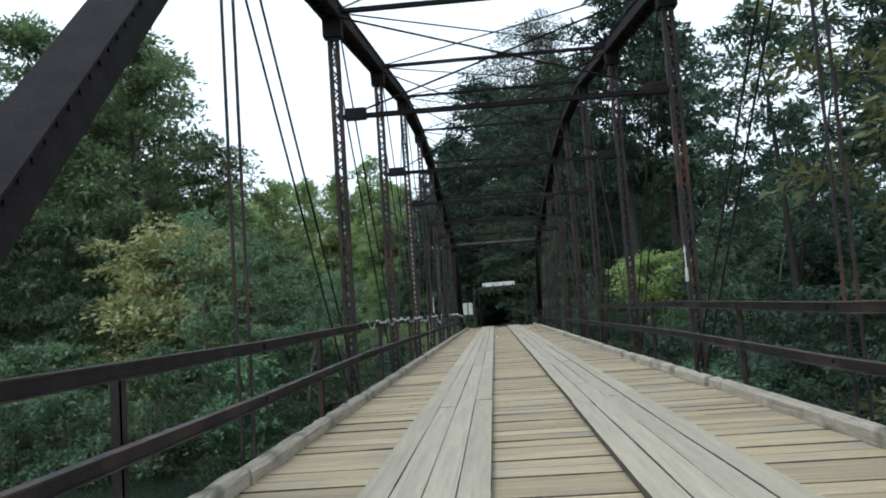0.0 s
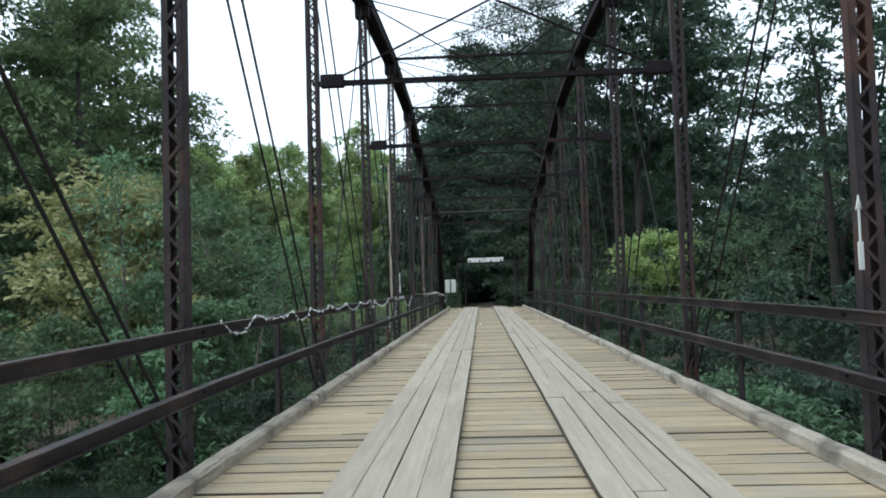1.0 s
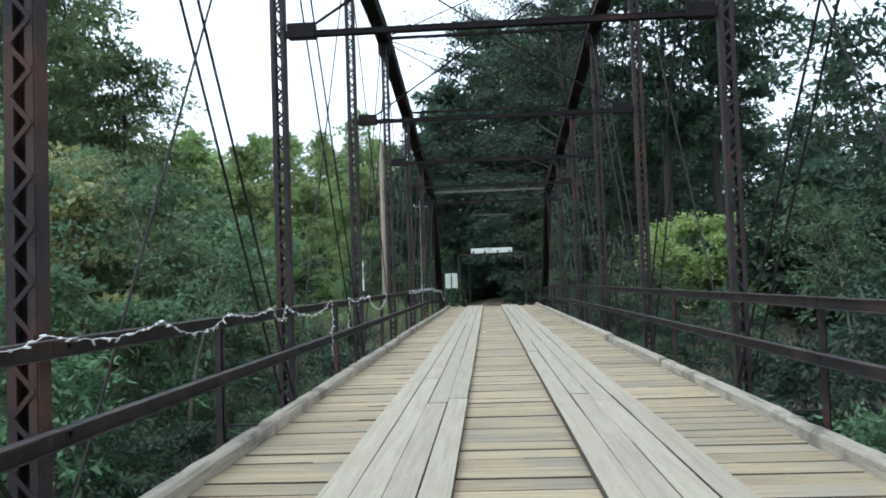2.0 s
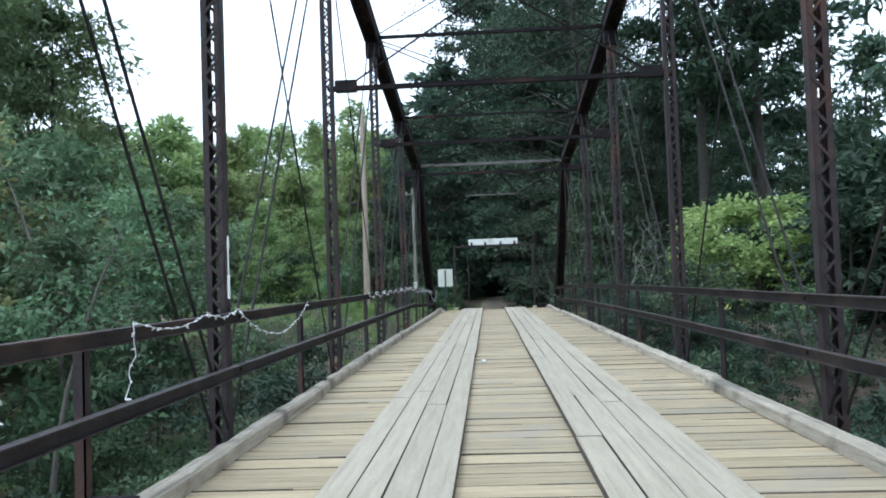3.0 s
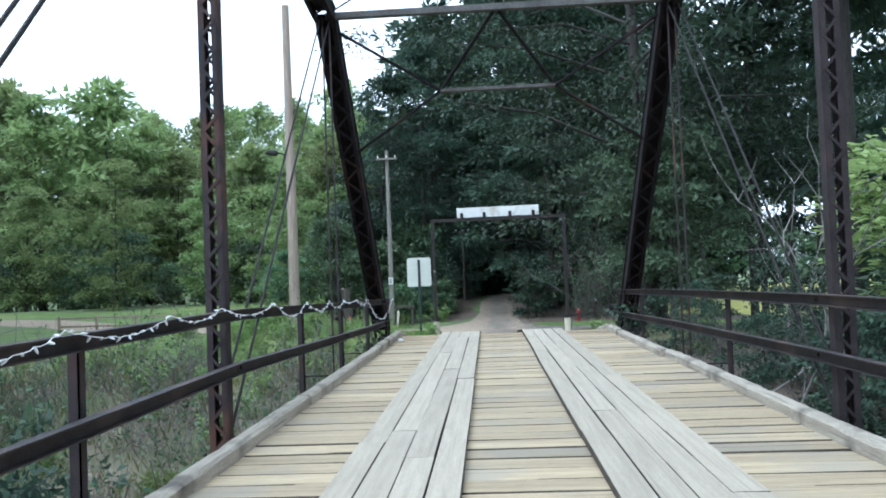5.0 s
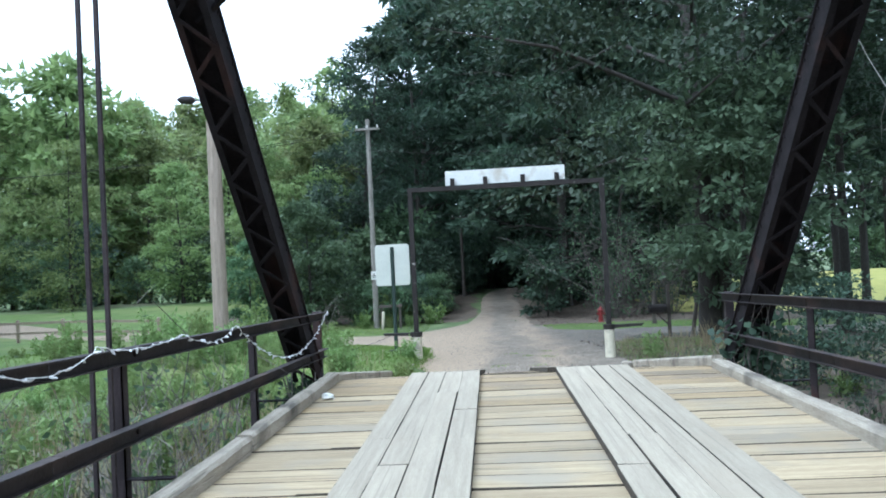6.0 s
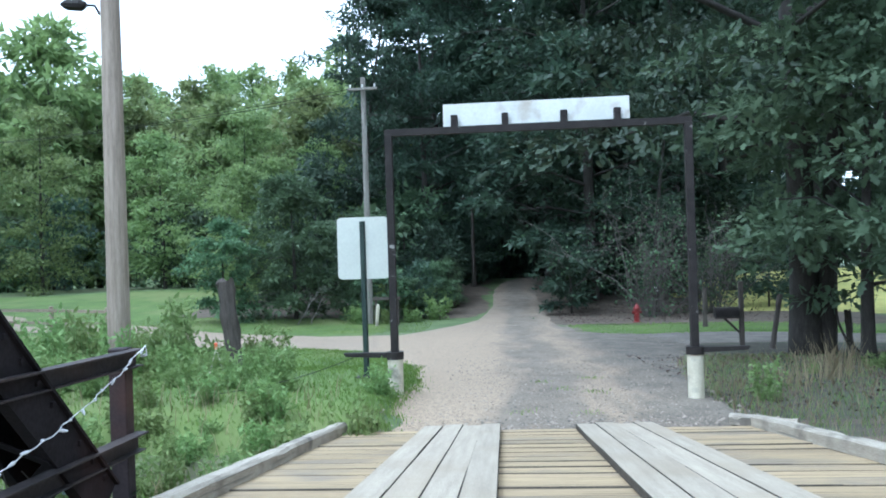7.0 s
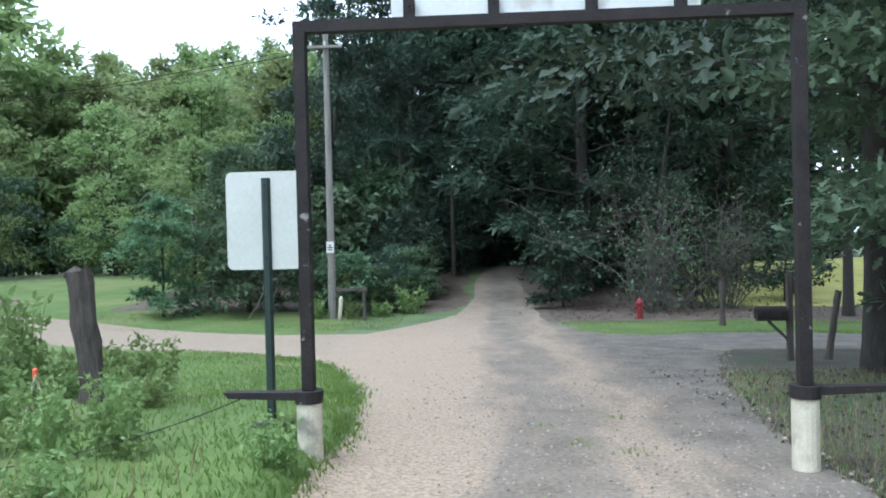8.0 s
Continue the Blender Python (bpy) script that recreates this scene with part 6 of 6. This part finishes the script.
# loose broken timbers past the kerb's end
for x, y, l, a in ((2.62, 54.55, 1.0, 34), (2.45, 54.75, 0.7, 62)):
    bt = thing("broken_timber", "broken grey kerb timber lying at the deck's end", "timber", pose(x, y, float(ground_z(x, y)) + 0.14, 0, 0, a), group="broken timbers")
    part("timber", board_mesh("timber", 0.13, l, 0.11, M_KERB, int(l * 100), 0.012, "y", None, 0.02, 10, 0.05), M_KERB, bt)

# wire rope hanging from the gate's latch arm
wr = thing("wire_rope", "thin dark wire rope hanging from the gate's latch arm", "rope", pose(-2.36, 56.55, 0))
m = Mesh()
gz_ = float(ground_z(-4.0, 55.4))
m.tube([Vector((-1.64 * t, -1.15 * t, (1 - t) * -0.10 + t * (gz_ + 0.1) - 0.9 * t * (1 - t) * 0.35)) for t in [k / 10 for k in range(11)]], 0.0045, 6)
part("strand", m, M_GATE, wr)

# creepers round the feet of the end posts
def ivy(X, seed, n, reach, high):
    vine = thing("ivy_vine", "dark ivy climbing the foot of the bridge's end post", "vine", pose(X, 49.6, 0), group="ivy on the end posts")
    vr = np.random.default_rng(seed)
    m = Mesh()
    for k in range(7):
        m.tube([(vr.uniform(-0.2, 0.2), vr.uniform(-0.3, 0.3), -0.9), (vr.uniform(-0.2, 0.2), vr.uniform(-0.4, 0.1), 0.1), (vr.uniform(-0.15, 0.15), vr.uniform(-0.7, -0.2), high + 0.4)], [0.010, 0.008, 0.003], 4, cap=False)
    tagged(part("stem_tangle", m, M_BARE, vine), kind="stuff")
    h_ = vr.uniform(-0.9, high, n)
    side = 1 if X > 0 else -1
    pts = np.column_stack([vr.normal(0.06 * side, 0.17, n), 0.15 - 0.45 * h_ + vr.normal(0, reach, n), h_])
    v, f = leaf_cloud(pts, 0.10, vr, aspect=0.8)
    part("leaves", quick_mesh("leaves", v, f, L_DARK), L_DARK, vine)


ivy(XR, 33, 1100, 0.30, 0.55)
ivy(XL, 34, 420, 0.26, 0.0)

# litter on the boards
def litter(x, y, s, seed):
    r = random.Random(seed)
    lt = thing("paper_scrap", "crumpled white paper scrap lying on the deck", "litter", pose(x, y, deck_z(y) + 0.005, 0, 0, r.uniform(0, 360)))
    bm = bmesh.new()
    bmesh.ops.create_icosphere(bm, subdivisions=2, radius=s)
    for p in bm.verts:
        p.co *= r.uniform(0.7, 1.15)
        p.co.z = max(0, p.co.z * 0.6 + s * 0.25)
    m = Mesh()
    m.take(bm)
    part("paper", m, M_WHITE, lt)


litter(-1.98, 48.3, 0.075, 1)
litter(-0.27, 29.2, 0.05, 2)


# ---------------------------------------------------------------- deck boards
bridge_deck = thing("bridge_deck", "weathered timber bridge deck with two plank wheel tracks", "deck", kind="structure")


deck_rnd = random.Random(4)
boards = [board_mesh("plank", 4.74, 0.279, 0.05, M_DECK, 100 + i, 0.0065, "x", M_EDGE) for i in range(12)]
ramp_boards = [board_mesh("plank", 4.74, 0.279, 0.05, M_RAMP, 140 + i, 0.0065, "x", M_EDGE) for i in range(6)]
y = -8.0
while y < DECK_END - 0.1:
    yc = y + 0.147
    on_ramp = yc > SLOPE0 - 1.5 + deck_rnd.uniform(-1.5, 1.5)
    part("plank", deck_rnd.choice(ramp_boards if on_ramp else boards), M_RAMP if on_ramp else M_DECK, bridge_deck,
         at=pose(0.09 + deck_rnd.uniform(-0.03, 0.03), yc, deck_z(yc) + deck_rnd.uniform(-0.007, 0.002),
                 math.degrees(deck_pitch(yc)), deck_rnd.uniform(-0.1, 0.1), deck_rnd.uniform(-0.12, 0.12)) @ Matrix.Diagonal((1, deck_rnd.choice((0.93, 0.97, 0.99, 1.0, 1.02, 1.03, 1.035, 1.04)), 1, 1)))
    y += 0.294

TRACKS = [(-1.235, -1.03, -0.825, -0.615, -0.405), (0.48, 0.69, 0.90, 1.11, 1.32)]
for tr_, xs_ in enumerate(TRACKS):
    for c in range(4):
        w = xs_[c + 1] - xs_[c] - 0.007
        y = -8.3 + deck_rnd.uniform(0, 3.0)
        seq = [(-8.0, y)] if y > -7.5 else []
        while y < SLOPE0 - 0.3:
            ln = deck_rnd.choice((4.9, 6.1, 6.1, 7.3))
            y2 = min(y + ln, SLOPE0)
            if SLOPE0 - y2 < 1.2:
                y2 = SLOPE0
            seq.append((y, y2))
            y = y2
        seq.append((SLOPE0, DECK_END + (0.05 if c % 2 else -0.08)))
        for a, b in seq:
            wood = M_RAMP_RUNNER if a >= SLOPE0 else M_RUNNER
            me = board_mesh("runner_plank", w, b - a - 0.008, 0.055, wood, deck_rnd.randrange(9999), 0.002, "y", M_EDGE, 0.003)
            yc = (a + b) / 2
            dx = -0.09 * (1 if (a >= SLOPE0 and tr_ == 1) else 0)
            part("runner_plank", me, wood, bridge_deck,
                 at=pose((xs_[c] + xs_[c + 1]) / 2 + deck_rnd.uniform(-0.006, 0.006) + dx, yc, deck_z(yc) + 0.060 + deck_rnd.uniform(-0.003, 0.004),
                         math.degrees(deck_pitch(yc)), 0, deck_rnd.uniform(-0.08, 0.08)))
for s in (-1, 1):
    y = -8.0
    while y < DECK_END - 0.5:
        ln = deck_rnd.uniform(4.4, 5.4)
        b = y + ln
        if y < SLOPE0 - 0.5 and b > SLOPE0 - 1.0:
            b = SLOPE0 - 0.15
        if b > DECK_END - 1.0:
            b = DECK_END
        me = board_mesh("kerb_timber", 0.14, b - y - 0.02, 0.125, M_KERB, deck_rnd.randrange(9999), 0.004, "y", None, 0.024, 24, 0.018)
        yc = (y + b) / 2
        part("kerb_timber", me, M_KERB, bridge_deck,
             at=pose(0.09 + s * 2.27 + deck_rnd.uniform(-0.05, 0.05), yc, deck_z(yc) + 0.12 + deck_rnd.uniform(-0.012, 0.012), math.degrees(deck_pitch(yc)), 0, deck_rnd.uniform(-0.25, 0.25)))
        y = b
